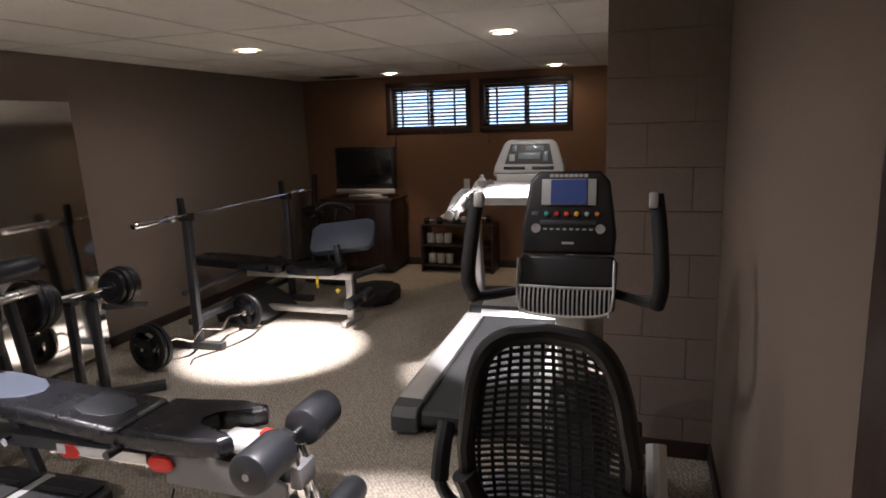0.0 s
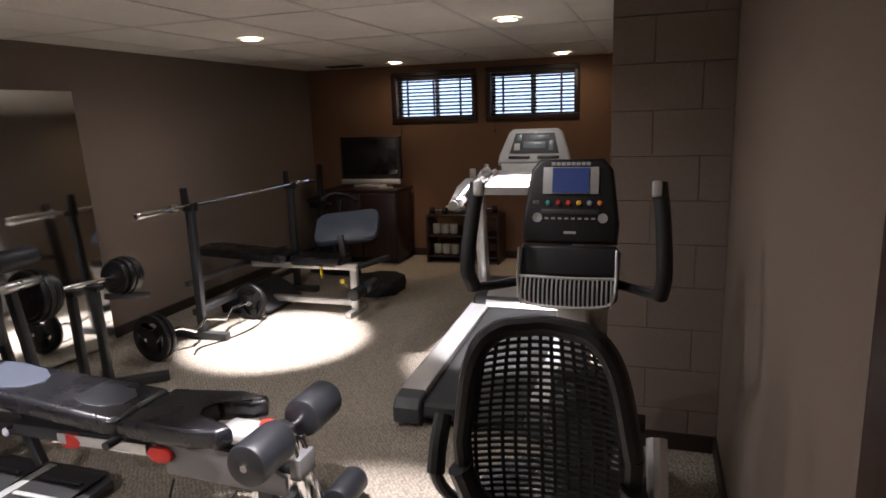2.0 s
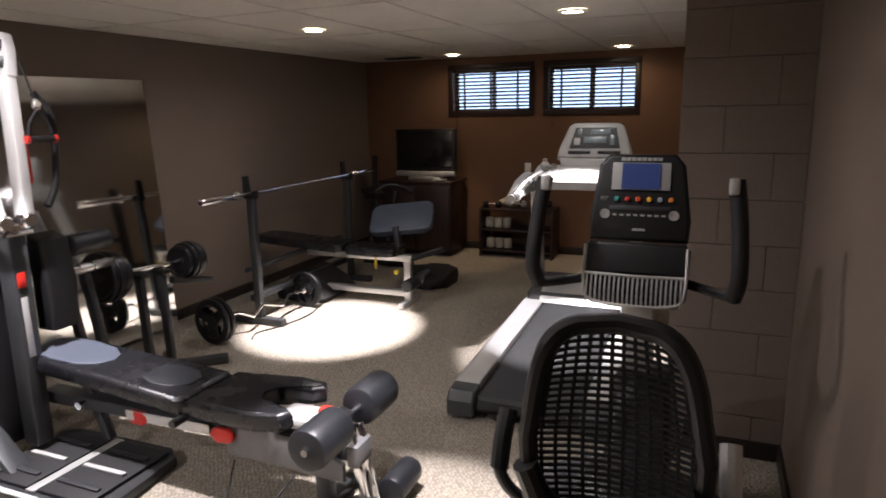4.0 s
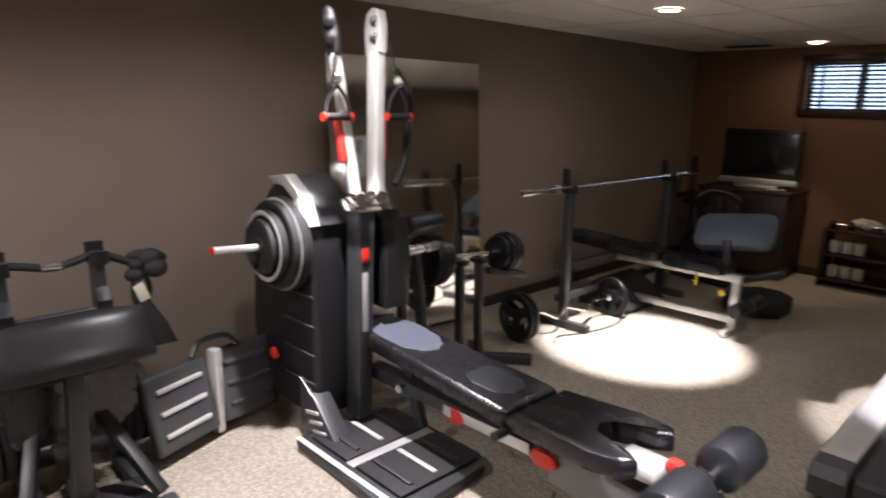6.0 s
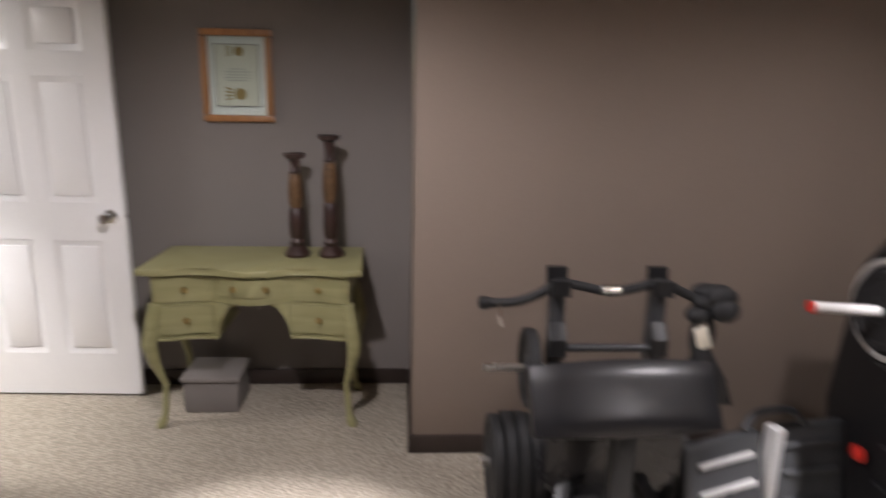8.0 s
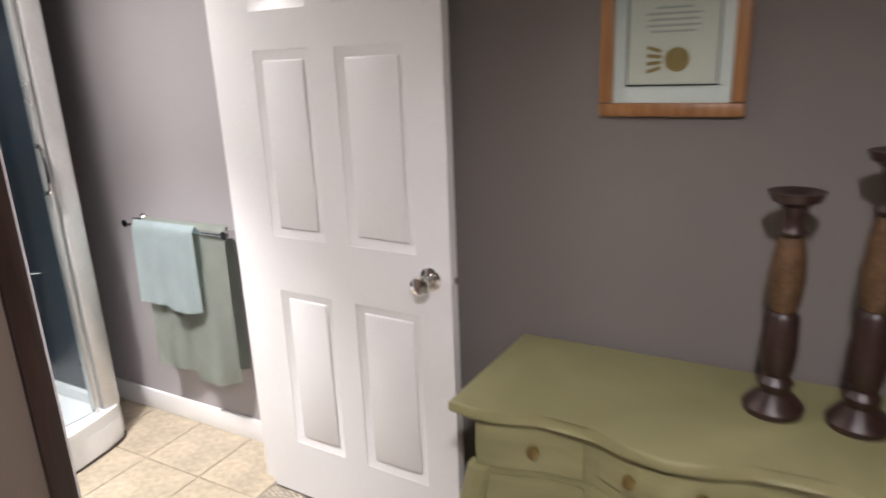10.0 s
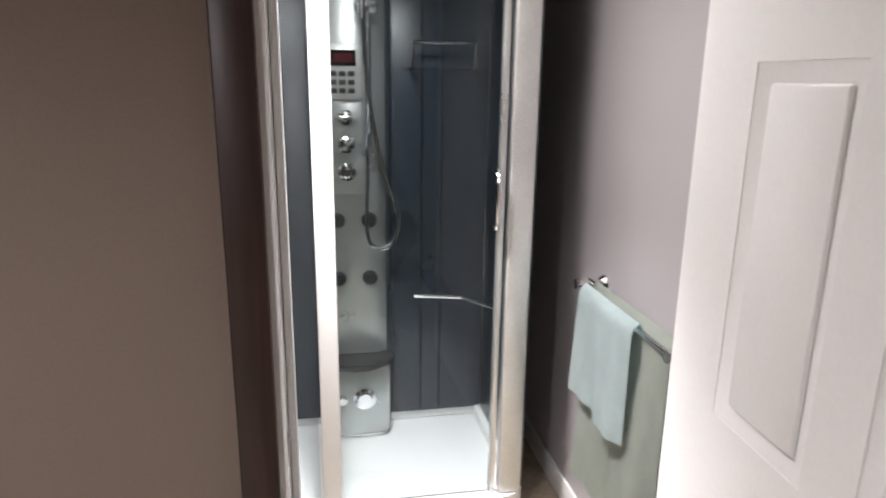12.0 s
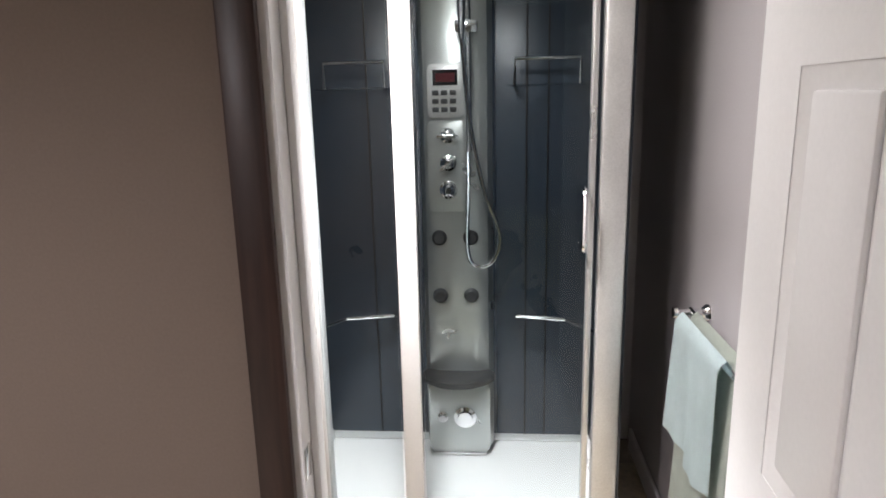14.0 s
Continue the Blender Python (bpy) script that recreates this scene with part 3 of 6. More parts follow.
for y in (Y0 + 0.37, Y1 - 0.37):
    part("collar", cyl(B(), (RX, y - 0.012, 1.02), (RX, y + 0.012, 1.02), 0.034, None, 18, 0.004), M["chrome"], bar)
pouch = solo("weight_bag", prism(B(), [(-3.50, 0.0), (-3.05, 0.0), (-3.02, 0.05), (-3.12, 0.13), (-3.25, 0.22), (-3.34, 0.24), (-3.44, 0.16), (-3.52, 0.06)], "y", 4.55, 5.10, 0.03, 3), M["rubber"], "dark slumped bag on the floor under the bench", "bag")
solo("cushion", prism(B(), rounded(-2.66, -2.22, 5.25, 5.75, 0.12), "z", 0.0, 0.13, 0.05, 3), M["rubber"], "flat black cushion lying on the carpet", "cushion")

# ---- dumbbell stand by the mirror ----
st = thing("dumbbell_stand", (-3.1, 2.9, 0.0), "black steel stand with splayed legs for a heavy dumbbell", "weight stand")
D1, D2 = Vector((-3.10, 2.52, 0.74)), Vector((-3.10, 3.14, 0.70))
ax = (D2 - D1).normalized()
for s in (0.36, 0.62):
    c = D1 + (D2 - D1) * s
    part("leg", beam(B(), (c.x + 0.02, c.y, 0.05), (c.x, c.y, c.z - 0.04), 0.05, 0.04), M["gun"], st)
    part("cradle", box(B(), (c.x, c.y, c.z - 0.035), (0.10, 0.06, 0.03), None, 0.006), M["black"], st)
part("base_rail", beam(B(), (-3.42, 2.78, 0.03), (-2.92, 3.22, 0.03), 0.07, 0.055), M["gun"], st)
part("base_rail", beam(B(), (-3.36, 3.14, 0.03), (-2.98, 2.80, 0.03), 0.06, 0.05), M["gun"], st)
part("rest_arm", beam(B(), (-3.12, 3.0, 0.60), (-3.06, 3.28, 0.54), 0.05, 0.04), M["gun"], st)
db = thing("dumbbell", D1 + (D2 - D1) * 0.5, "heavy black plate-loaded dumbbell lying across its stand", "dumbbell")
part("handle", cyl(B(), D1 - ax * 0.05, D2 + ax * 0.05, 0.016), M["chrome"], db, "chrome handle")
for k, r in enumerate((0.14, 0.145, 0.14, 0.12)):
    part("plate", plate_bm(D1 + ax * (k * 0.036 - 0.04), ax, r, 0.034), M["iron"], db)
for k, r in enumerate((0.10, 0.115, 0.12, 0.11)):
    part("plate", plate_bm(D2 + ax * (k * 0.036 - 0.07), ax, r, 0.034), M["iron"], db)

# ---- home gym with cable arms ----
g = thing("home_gym", (-3.0, 1.9, 0.0), "black and silver home gym with cable arms, weight discs and bench", "home gym")
YG = 1.95
body = [(-3.52, 0.10), (-3.02, 0.10), (-2.98, 0.30), (-3.00, 0.80), (-3.03, 1.02), (-3.10, 1.16), (-3.22, 1.22), (-3.36, 1.18), (-3.46, 1.06), (-3.52, 0.80), (-3.55, 0.45)]
part("housing", prism(B(), body, "y", 1.70, 1.94, 0.035, 3), M["black"], g, "black plastic housing")
part("housing_cap", prism(B(), [(-3.00, 1.03), (-3.06, 1.16), (-3.20, 1.245), (-3.34, 1.225), (-3.30, 1.19), (-3.20, 1.20), (-3.09, 1.13), (-3.045, 1.02)], "y", 1.69, 1.755, 0.008), M["silver"], g, "silver curved cap edge")
part("housing_top", prism(B(), [(-3.00, 1.03), (-3.06, 1.155), (-3.20, 1.238), (-3.34, 1.218), (-3.30, 1.19), (-3.20, 1.20), (-3.09, 1.13), (-3.045, 1.02)], "y", 1.757, 1.93, 0.008), M["gun"], g, "dark grey cap")
part("housing_trim", prism(B(), [(-2.995, 0.86), (-3.00, 1.05), (-3.06, 1.15), (-3.13, 1.12), (-3.10, 0.98), (-3.06, 0.88)], "y", 1.672, 1.698, 0.006), M["silver"], g, "silver side trim")
for k in range(5):
    part("housing_rib", span(B(), -3.24, -2.985, 1.688, 1.70, 0.28 + k * 0.14, 0.292 + k * 0.14, 0.003), M["gun"], g)
for k, (r, y, t) in enumerate(((0.22, 1.665, 0.05), (0.205, 1.62, 0.035), (0.165, 1.585, 0.034), (0.125, 1.555, 0.03))):
    disc = part("weight_disc", plate_bm((-3.18, y, 0.93), (0, 1, 0), r, t), M["rubber"], g)
    if k in (0, 2):
        part("disc_rim", lathe(B(), (-3.18, y - t / 2 - 0.001, 0.93), (0, 1, 0), [(0, r * 0.86), (-0.004, r * 0.9), (-0.004, r * 0.95), (0, r * 0.985)], 32, False), M["silver"], disc, "silver rim ring")
part("peg", cyl(B(), (-3.18, 1.54, 0.93), (-3.19, 1.335, 0.94), 0.017), M["bright"], g, "bright silver disc peg")
part("peg_tip", cyl(B(), (-3.19, 1.334, 0.94), (-3.19, 1.325, 0.94), 0.019), M["red"], g, "red peg cap")
for k, (r, y, t) in enumerate(((0.22, 1.97, 0.05), (0.19, 2.01, 0.035))):
    part("weight_disc", plate_bm((-3.18, y, 0.93), (0, 1, 0), r, t), M["rubber"], g)
part("column", beam(B(), (-2.92, YG - 0.05, 0.10), (-2.90, YG - 0.05, 1.10), 0.10, 0.085, 0.012), M["gun"], g, "gunmetal upright column")
part("column_badge", box(B(), (-2.853, YG - 0.06, 0.90), (0.006, 0.04, 0.07), None, 0.002), M["red"], g, "red badge")
part("column_strip", box(B(), (-2.855, YG - 0.06, 0.68), (0.005, 0.03, 0.28), None, 0.002), M["silver"], g, "silver lettering strip")
part("column_head", box(B(), (-2.90, YG - 0.05, 1.125), (0.12, 0.16, 0.06), None, 0.015), M["chrome"], g, "chrome pivot block")
for s, top in ((-1, Vector((-2.97, 1.82, 1.78))), (1, Vector((-2.98, 2.05, 1.80)))):
    low = Vector((-2.86, YG - 0.05 + s * 0.055, 1.16))
    w = 0.036 if s < 0 else 0.078
    part("pivot", lathe(B(), low - Vector((0.03, 0, 0)), (1, 0, 0), [(0, 0.03), (0.01, 0.036), (0.06, 0.036), (0.07, 0.028)], 18), M["chrome"], g)
    part("cable_arm", beam(B(), low, top, w, 0.05, 0.01), M["bright"], g, "bright silver cable arm")
    d = (top - low).normalized()
    head = part("pulley_head", prism(B(), [(-0.05, -0.02), (0.05, -0.02), (0.062, 0.10), (0.045, 0.17), (0.0, 0.19), (-0.045, 0.17), (-0.062, 0.10)], "y", -0.025, 0.025, 0.010, 2), M["bright"] if s > 0 else M["black"], g, "silver pulley head" if s > 0 else "black pulley head")
    rotm = d.to_track_quat("Z", "X").to_matrix().to_4x4() @ Matrix.Rotation(radians(35), 4, "Z")
    head.data.transform(Matrix.Translation(g.location))
    head.data.transform(Matrix.Translation(top) @ rotm @ Matrix.Diagonal((1 if s > 0 else 0.55, 1, 1, 1)))
    head.data.transform(Matrix.Translation(-g.location))
    for k in range(2):
        part("pulley_wheel", lathe(B(), top + d * (0.05 + 0.075 * k) + Vector((0.026, -0.022, 0)), (0.7, -0.6, 0), [(-0.01, 0.018), (0.0, 0.026), (0.012, 0.026), (0.016, 0.012)], 16), M["black"], g)
    red = low + d * 0.26 + Vector((0.0, s * 0.034, 0))
    part("arm_grip", cyl(B(), red - d * 0.10, red + d * 0.10, 0.024, 0.020, 16, 0.008), M["red"], g, "red sleeve on the arm")
    tip = top + Vector((0.06, s * 0.03, 0.05))
    hand = Vector((-2.88, 1.77 if s < 0 else 2.10, 1.51))
    part("cable", tube(B(), [tip, (tip + hand) / 2 + Vector((0.0, s * 0.02, 0)), hand + Vector((0, 0, 0.17))], 0.005, 6), M["cable"], g)
    part("cable_clip", lathe(B(), hand + Vector((0, 0, 0.13)), (0, 0, 1), [(0, 0.012), (0.01, 0.02), (0.03, 0.02), (0.05, 0.006)], 12), M["chrome"], g)
    for q in (-1, 1):
        part("handle_strap", tube(B(), [hand + Vector((0, 0, 0.13)), hand + Vector((0, q * 0.045, 0.07)), hand + Vector((0, q * 0.06, 0))], 0.008, 8), M["rubber"], g)
        part("handle_end", cyl(B(), hand + Vector((0, q * 0.06, 0)), hand + Vector((0, q * 0.075, 0)), 0.019), M["red"], g, "red handle end")
    part("handle_grip", cyl(B(), hand + Vector((0, -0.06, 0)), hand + Vector((0, 0.06, 0)), 0.016), M["rubber"], g)
part("handle_strap", tube(B(), [(-2.95, 2.14, 1.72), (-2.92, 2.19, 1.62), (-2.93, 2.20, 1.48), (-2.92, 2.17, 1.30), (-2.90, 2.10, 1.20)], 0.016, 8), M["rubber"], g)
part("cable_shroud", prism(B(), [(-2.96, 0.62), (-2.86, 0.62), (-2.84, 0.84), (-2.87, 1.05), (-2.95, 1.08)], "y", 2.0, 2.16, 0.02, 3), M["black"], g, "black cable shroud")
part("rear_crossbar", cyl(B(), (-2.93, 2.17, 0.86), (-3.02, 2.50, 0.84), 0.026, None, 16, 0.006), M["steel"], g, "steel cross bar")
part("rear_roller", cyl(B(), (-2.97, 2.22, 0.98), (-3.04, 2.50, 0.97), 0.055, None, 20, 0.012), M["foam"], g, "black foam roller")
for dx in (0.0, -0.16):
    part("rear_leg", beam(B(), (-2.98 + dx, 2.30, 0.84), (-3.05 + dx, 2.46, 0.03), 0.05, 0.04), M["gun"], g)
part("foot_light", lathe(B(), (-3.30, 1.672, 0.36), (0, -1, 0), [(0, 0.03), (0.012, 0.03), (0.02, 0.018)], 18), M["red"], g, "red adjusting dial")
part("rear_brace", beam(B(), (-3.02, 2.10, 1.16), (-3.20, 2.34, 0.80), 0.05, 0.04), M["silver"], g, "silver rear brace")
part("side_panel", prism(B(), [(-3.10, 0.04), (-2.86, 0.02), (-2.80, 0.02), (-2.80, 0.06), (-2.97, 0.22), (-3.10, 0.30)], "y", 1.68, 1.78, 0.012), M["gun"], g, "grey sloping side foot")
for k in range(3):
    part("side_rib", box(B(), (-2.92 - 0.03 * k, 1.672, 0.08 + 0.04 * k), (0.10, 0.012, 0.018), Matrix.Rotation(radians(-12), 3, "Y"), 0.004), M["grey_plastic"], g)
part("rail", beam(B(), (-2.95, YG + 0.06, 0.30), (-1.28, YG + 0.12, 0.28), 0.09, 0.06, 0.008), M["gun"], g, "gunmetal seat rail")
part("rail_strip", beam(B(), (-2.40, YG + 0.008, 0.30), (-1.95, YG + 0.028, 0.295), 0.004, 0.045, 0.001), M["silver"], g, "silver rail plate")
part("rail_bracket", prism(B(), [(-1.86, 0.20), (-1.30, 0.18), (-1.30, 0.26), (-1.45, 0.33), (-1.86, 0.36)], "y", YG + 0.03, YG + 0.055, 0.006), M["bracket"], g, "grey seat bracket")
for x in (-2.34, -1.87):
    part("adjust_knob", prism(B(), rounded(x - 0.06, x + 0.06, 0.26, 0.32, 0.028), "y", YG + 0.008, YG + 0.03, 0.012), M["red"], g, "red adjusting knob")
part("pad_hinge", cyl(B(), (-2.0, YG - 0.12, 0.38), (-2.0, YG + 0.28, 0.38), 0.018), M["black"], g)


def pad(outline, z0, z1, tilt, pivot, bev=0.025):
    bm = prism(B(), outline, "z", z0, z1, bev, 4)
    T = Matrix.Translation(pivot)
    bmesh.ops.transform(bm, matrix=T @ Matrix.Rotation(radians(tilt), 4, "Y") @ T.inverted(), verts=bm.verts[:])
    return bm


yc = YG + 0.09
back = [(-2.96, yc - 0.10), (-2.84, yc - 0.145), (-2.02, yc - 0.165), (-1.99, yc - 0.15), (-1.99, yc + 0.15), (-2.02, yc + 0.165), (-2.84, yc + 0.145), (-2.96, yc + 0.10), (-3.00, yc)]
bpad = part("back_pad", pad(back, 0.388, 0.47, 4, (-2.0, yc, 0.42)), M["leather"], g, "black vinyl back pad")
part("head_panel", pad([(-2.97, yc - 0.07), (-2.90, yc - 0.11), (-2.78, yc - 0.12), (-2.64, yc - 0.11), (-2.56, yc - 0.06), (-2.53, yc), (-2.56, yc + 0.06), (-2.64, yc + 0.11), (-2.78, yc + 0.12), (-2.90, yc + 0.11), (-2.97, yc + 0.07)], 0.467, 0.476, 4, (-2.0, yc, 0.42), 0.004), M["headgrey"], bpad, "grey head panel")
part("lumbar_panel", pad([(-2.30, yc - 0.07), (-2.22, yc - 0.10), (-2.12, yc - 0.09), (-2.06, yc - 0.04), (-2.06, yc + 0.04), (-2.12, yc + 0.09), (-2.22, yc + 0.10), (-2.30, yc + 0.07)], 0.467, 0.475, 4, (-2.0, yc, 0.42), 0.004), M["foam"], bpad, "grey lumbar panel")
seat = [(-1.97, yc - 0.17), (-1.62, yc - 0.18), (-1.50, yc - 0.175), (-1.47, yc - 0.12), (-1.52, yc - 0.085), (-1.68, yc - 0.08), (-1.72, yc), (-1.68, yc + 0.08), (-1.52, yc + 0.085), (-1.47, yc + 0.12), (-1.50, yc + 0.175), (-1.62, yc + 0.18), (-1.97, yc + 0.17)]
part("seat_pad", pad(seat, 0.395, 0.475, -2, (-1.9, yc, 0.42), 0.025), M["leather"], g, "black vinyl seat with a cut-out")
part("seat_shell", box(B(), (-1.52, yc, 0.40), (0.16, 0.14, 0.05), None, 0.015), M["grey_plastic"], g)
part("release_lever", box(B(), (-1.42, yc + 0.03, 0.425), (0.05, 0.05, 0.04), None, 0.01), M["red"], g, "red release lever")
for y0 in (1.76, 2.14):
    part("thigh_roller", cyl(B(), (-1.31, y0, 0.43), (-1.31, y0 + 0.22, 0.43), 0.083, None, 24, 0.02), M["foam"], g, "grey foam thigh roller")
part("roller_axle", cyl(B(), (-1.31, 1.75, 0.43), (-1.31, 2.37, 0.43), 0.014), M["chrome"], g)
part("roller_mount", beam(B(), (-1.38, yc, 0.28), (-1.31, yc, 0.46), 0.06, 0.05), M["black"], g)
for dy in (-0.03, 0.04):
    part("leg_tube", beam(B(), (-1.28, yc + dy, 0.40), (-1.20, yc + dy, 0.04), 0.035, 0.03), M["chrome"], g, "chrome leg lever tube")
part("leg_bracket", box(B(), (-1.255, yc, 0.30), (0.05, 0.12, 0.09), None, 0.008), M["bracket"], g)
for y0 in (1.80, 2.12):
    part("ankle_roller", cyl(B(), (-1.17, y0, 0.09), (-1.17, y0 + 0.20, 0.09), 0.06, None, 22, 0.015), M["foam"], g, "grey foam ankle roller")
part("front_leg", beam(B(), (-1.42, yc, 0.28), (-1.42, yc, 0.02), 0.07, 0.05), M["gun"], g)
part("front_foot", beam(B(), (-1.42, yc - 0.22, 0.025), (-1.42, yc + 0.22, 0.025), 0.06, 0.045), M["gun"], g)
part("strut", beam(B(), (-2.75, yc, 0.44), (-2.62, yc, 0.10), 0.05, 0.04), M["gun"], g)
part("strut_collar", cyl(B(), (-2.68, yc - 0.10, 0.30), (-2.68, yc + 0.10, 0.30), 0.02), M["chrome"], g)

# foot platform in front of the tower
pf = thing("foot_platform", (-2.6, 1.85, 0.0), "black ribbed foot platform with silver strips on the carpet", "exercise platform")
part("rim", prism(B(), [(-3.0, 1.60), (-2.30, 1.56), (-2.22, 1.64), (-2.26, 2.08), (-2.34, 2.14), (-2.94, 2.14), (-3.0, 2.08)], "z", 0.0, 0.055, 0.015), M["gun"], pf, "dark grey rim")
part("rim_strip", span(B(), -2.98, -2.32, 1.585, 1.61, 0.056, 0.064, 0.003), M["bright"], pf, "silver edge strip")
part("rim_strip", span(B(), -2.655, -2.605, 1.63, 2.10, 0.056, 0.066, 0.003), M["silver"], pf, "silver centre strip")
for x0, x1 in ((-2.94, -2.66), (-2.60, -2.30)):
    part("tread", span(B(), x0, x1, 1.64, 2.08, 0.057, 0.072, 0.008), M["rubber"], pf, "black ribbed tread")
    for k in range(3):
        part("tread_rib", span(B(), x0 + 0.03, x1 - 0.03, 1.71 + 0.13 * k, 1.735 + 0.13 * k, 0.073, 0.083, 0.004), M["grey_plastic" if k == 1 else "gun"], pf)
for k, pts in enumerate(([(-1.9, 1.75, 0.006), (-2.0, 1.55, 0.006), (-1.75, 1.5, 0.006), (-1.6, 1.75, 0.006), (-1.45, 1.9, 0.05)], [(-1.8, 1.95, 0.2), (-1.76, 1.75, 0.01), (-1.95, 1.62, 0.006), (-2.15, 1.7, 0.006)], [(-1.5, 1.95, 0.2), (-1.62, 1.7, 0.008), (-1.8, 1.66, 0.006)])):
    solo("loose_cable", tube(B(), pts, 0.005, 8), M["cable"], "thin black cable drooping to the carpet under the bench", "cable", "loose cables")

# leg press plate leaning by the wall
lp = thing("leg_press_plate", (-3.38, 1.38, 0.0), "grey folding two-part foot plate with light ribs, leaning near wall", "foot plate")
for k, (p0, p1, m_) in enumerate((((-3.24, 1.03), (-3.36, 1.36), "mid_plastic"), ((-3.38, 1.40), (-3.42, 1.72), "black"))):
    p0, p1 = Vector((*p0, 0)), Vector((*p1, 0))
    u = (p1 - p0).normalized()
    nrm = Vector((u.y, -u.x, 0))
    rot = Matrix((u, -nrm, Vector((0, 0, 1)))).transposed() @ Matrix.Rotation(radians(-14), 3, "X")
    c = (p0 + p1) / 2 + Vector((0, 0, 0.235))
    wing = part("wing", box(B(), c, ((p1 - p0).length, 0.05, 0.36), rot, 0.03, 3), M["mid_plastic"], lp, "grey plastic foot wing")
    for j in range(3):
        part("rib", box(B(), c + rot @ Vector((0, -0.028, -0.10 + 0.10 * j)), ((p1 - p0).length * 0.72, 0.02, 0.022), rot, 0.007), M["grey_plastic" if k == 0 else "mid_plastic"], wing)
part("spine", box(B(), (-3.35, 1.385, 0.23), (0.06, 0.05, 0.42), Matrix.Rotation(radians(20), 3, "Z"), 0.012), M["silver"], lp, "silver spine")
part("grip", tube(B(), [(-3.36, 1.28, 0.42), (-3.38, 1.33, 0.475), (-3.40, 1.46, 0.475), (-3.41, 1.52, 0.42)], 0.014, 8), M["gun"], lp)
part("support", beam(B(), (-3.40, 1.40, 0.05), (-3.62, 1.55, 0.05), 0.08, 0.06), M["black"], lp)

# ---- arm curl stand, bar rack and plates ----
pc = thing("preacher_bench", (-3.08, 0.7, 0.0), "black vinyl arm curl bench on a single grey post", "weight bench")
cp = B()
NA, NB = 16, 8
skin = []
for i in range(NA + 1):
    a = -1 + 2 * i / NA
    col = []
    for j in range(NB + 1):
        b = -1 + 2 * j / NB
        edge = (1 - abs(a) ** 7) * (1 - abs(b) ** 5)
        col.append((cp.verts.new((a * 0.285, b * (0.112 - 0.012 * a * a), 0.016 + 0.022 * edge + 0.020 * (1 - a * a))), cp.verts.new((a * 0.285, b * (0.112 - 0.012 * a * a), -0.03))))
    skin.append(col)
for p, q in zip(skin, skin[1:]):
    for j in range(NB):
        cp.faces.new((p[j][0], q[j][0], q[j + 1][0], p[j + 1][0])).smooth = True
        cp.faces.new((p[j][1], p[j + 1][1], q[j + 1][1], q[j][1]))
    for j in (0, NB):
        cp.faces.new((p[j][0], q[j][0], q[j][1], p[j][1]))
for col in (skin[0], skin[-1]):
    for j in range(NB):
        cp.faces.new((col[j][0], col[j + 1][0], col[j + 1][1], col[j][1]))
bmesh.ops.transform(cp, matrix=Matrix.Translation((-3.09, 0.735, 0.685)) @ Matrix.Rotation(radians(93), 4, "Z") @ Matrix.Rotation(radians(56), 4, "X"), verts=cp.verts[:])
part("arm_pad", cp, M["gloss"], pc, "glossy black vinyl arm pad")
cp = prism(B(), rounded(-0.23, 0.23, -0.15, 0.15, 0.06), "z", -0.04, 0.04, 0.022, 4)
bmesh.ops.transform(cp, matrix=Matrix.Translation((-3.24, 0.76, 0.43)) @ Matrix.Rotation(radians(95), 4, "Z") @ Matrix.Rotation(radians(-88), 4, "X"), verts=cp.verts[:])
part("chest_pad", cp, M["leather"], pc, "black vinyl pad")
part("post", beam(B(), (-3.00, 0.71, 0.08), (-3.05, 0.73, 0.62), 0.065, 0.06), M["gun"], pc, "grey steel post")
part("base_plate", prism(B(), [(-2.86, 0.46), (-2.80, 0.70), (-2.86, 0.98), (-3.16, 0.92), (-3.20, 0.72), (-3.16, 0.50)], "z", 0.01, 0.05, 0.012), M["gun"], pc, "grey base plate")
part("base_rail", beam(B(), (-2.95, 0.72, 0.10), (-3.50, 0.76, 0.10), 0.08, 0.06), M["gun"], pc)
for y in (0.50, 0.97):
    part("roller_foot", cyl(B(), (-2.88, y - 0.03, 0.045), (-2.88, y + 0.03, 0.045), 0.045, None, 18, 0.012), M["rubber"], pc)
    part("brace", beam(B(), (-2.94, y, 0.07), (-3.22, 0.73 + (y - 0.73) * 0.5, 0.34), 0.05, 0.04), M["black"], pc)
pr2 = thing("plate_rack", (-3.42, 0.74, 0.0), "grey steel bar and plate rack with two uprights against wall", "weight rack")
UX = -3.45
for y in (0.60, 0.95):
    part("upright", beam(B(), (UX, y, 0.03), (UX, y, 0.93), 0.06, 0.05), M["gun"], pr2)
    part("bar_hook", prism(B(), [(UX - 0.03, 0.90), (UX + 0.06, 0.90), (UX + 0.06, 0.955), (UX + 0.045, 0.955), (UX + 0.035, 0.92), (UX - 0.005, 0.92), (UX - 0.01, 0.985), (UX - 0.03, 0.985)], "y", y - 0.035, y + 0.035, 0.003), M["black"], pr2)
    part("foot", beam(B(), (UX - 0.25, y, 0.03), (UX + 0.30, y, 0.03), 0.06, 0.05), M["gun"], pr2)
    part("hook_plate", prism(B(), [(UX + 0.03, 0.66), (UX + 0.07, 0.69), (UX + 0.07, 0.75), (UX + 0.03, 0.80)], "y", y - 0.03, y + 0.03, 0.005), M["black"], pr2)
part("cross_bar", cyl(B(), (UX + 0.05, 0.60, 0.715), (UX + 0.05, 0.95, 0.715), 0.014), M["gun"], pr2)
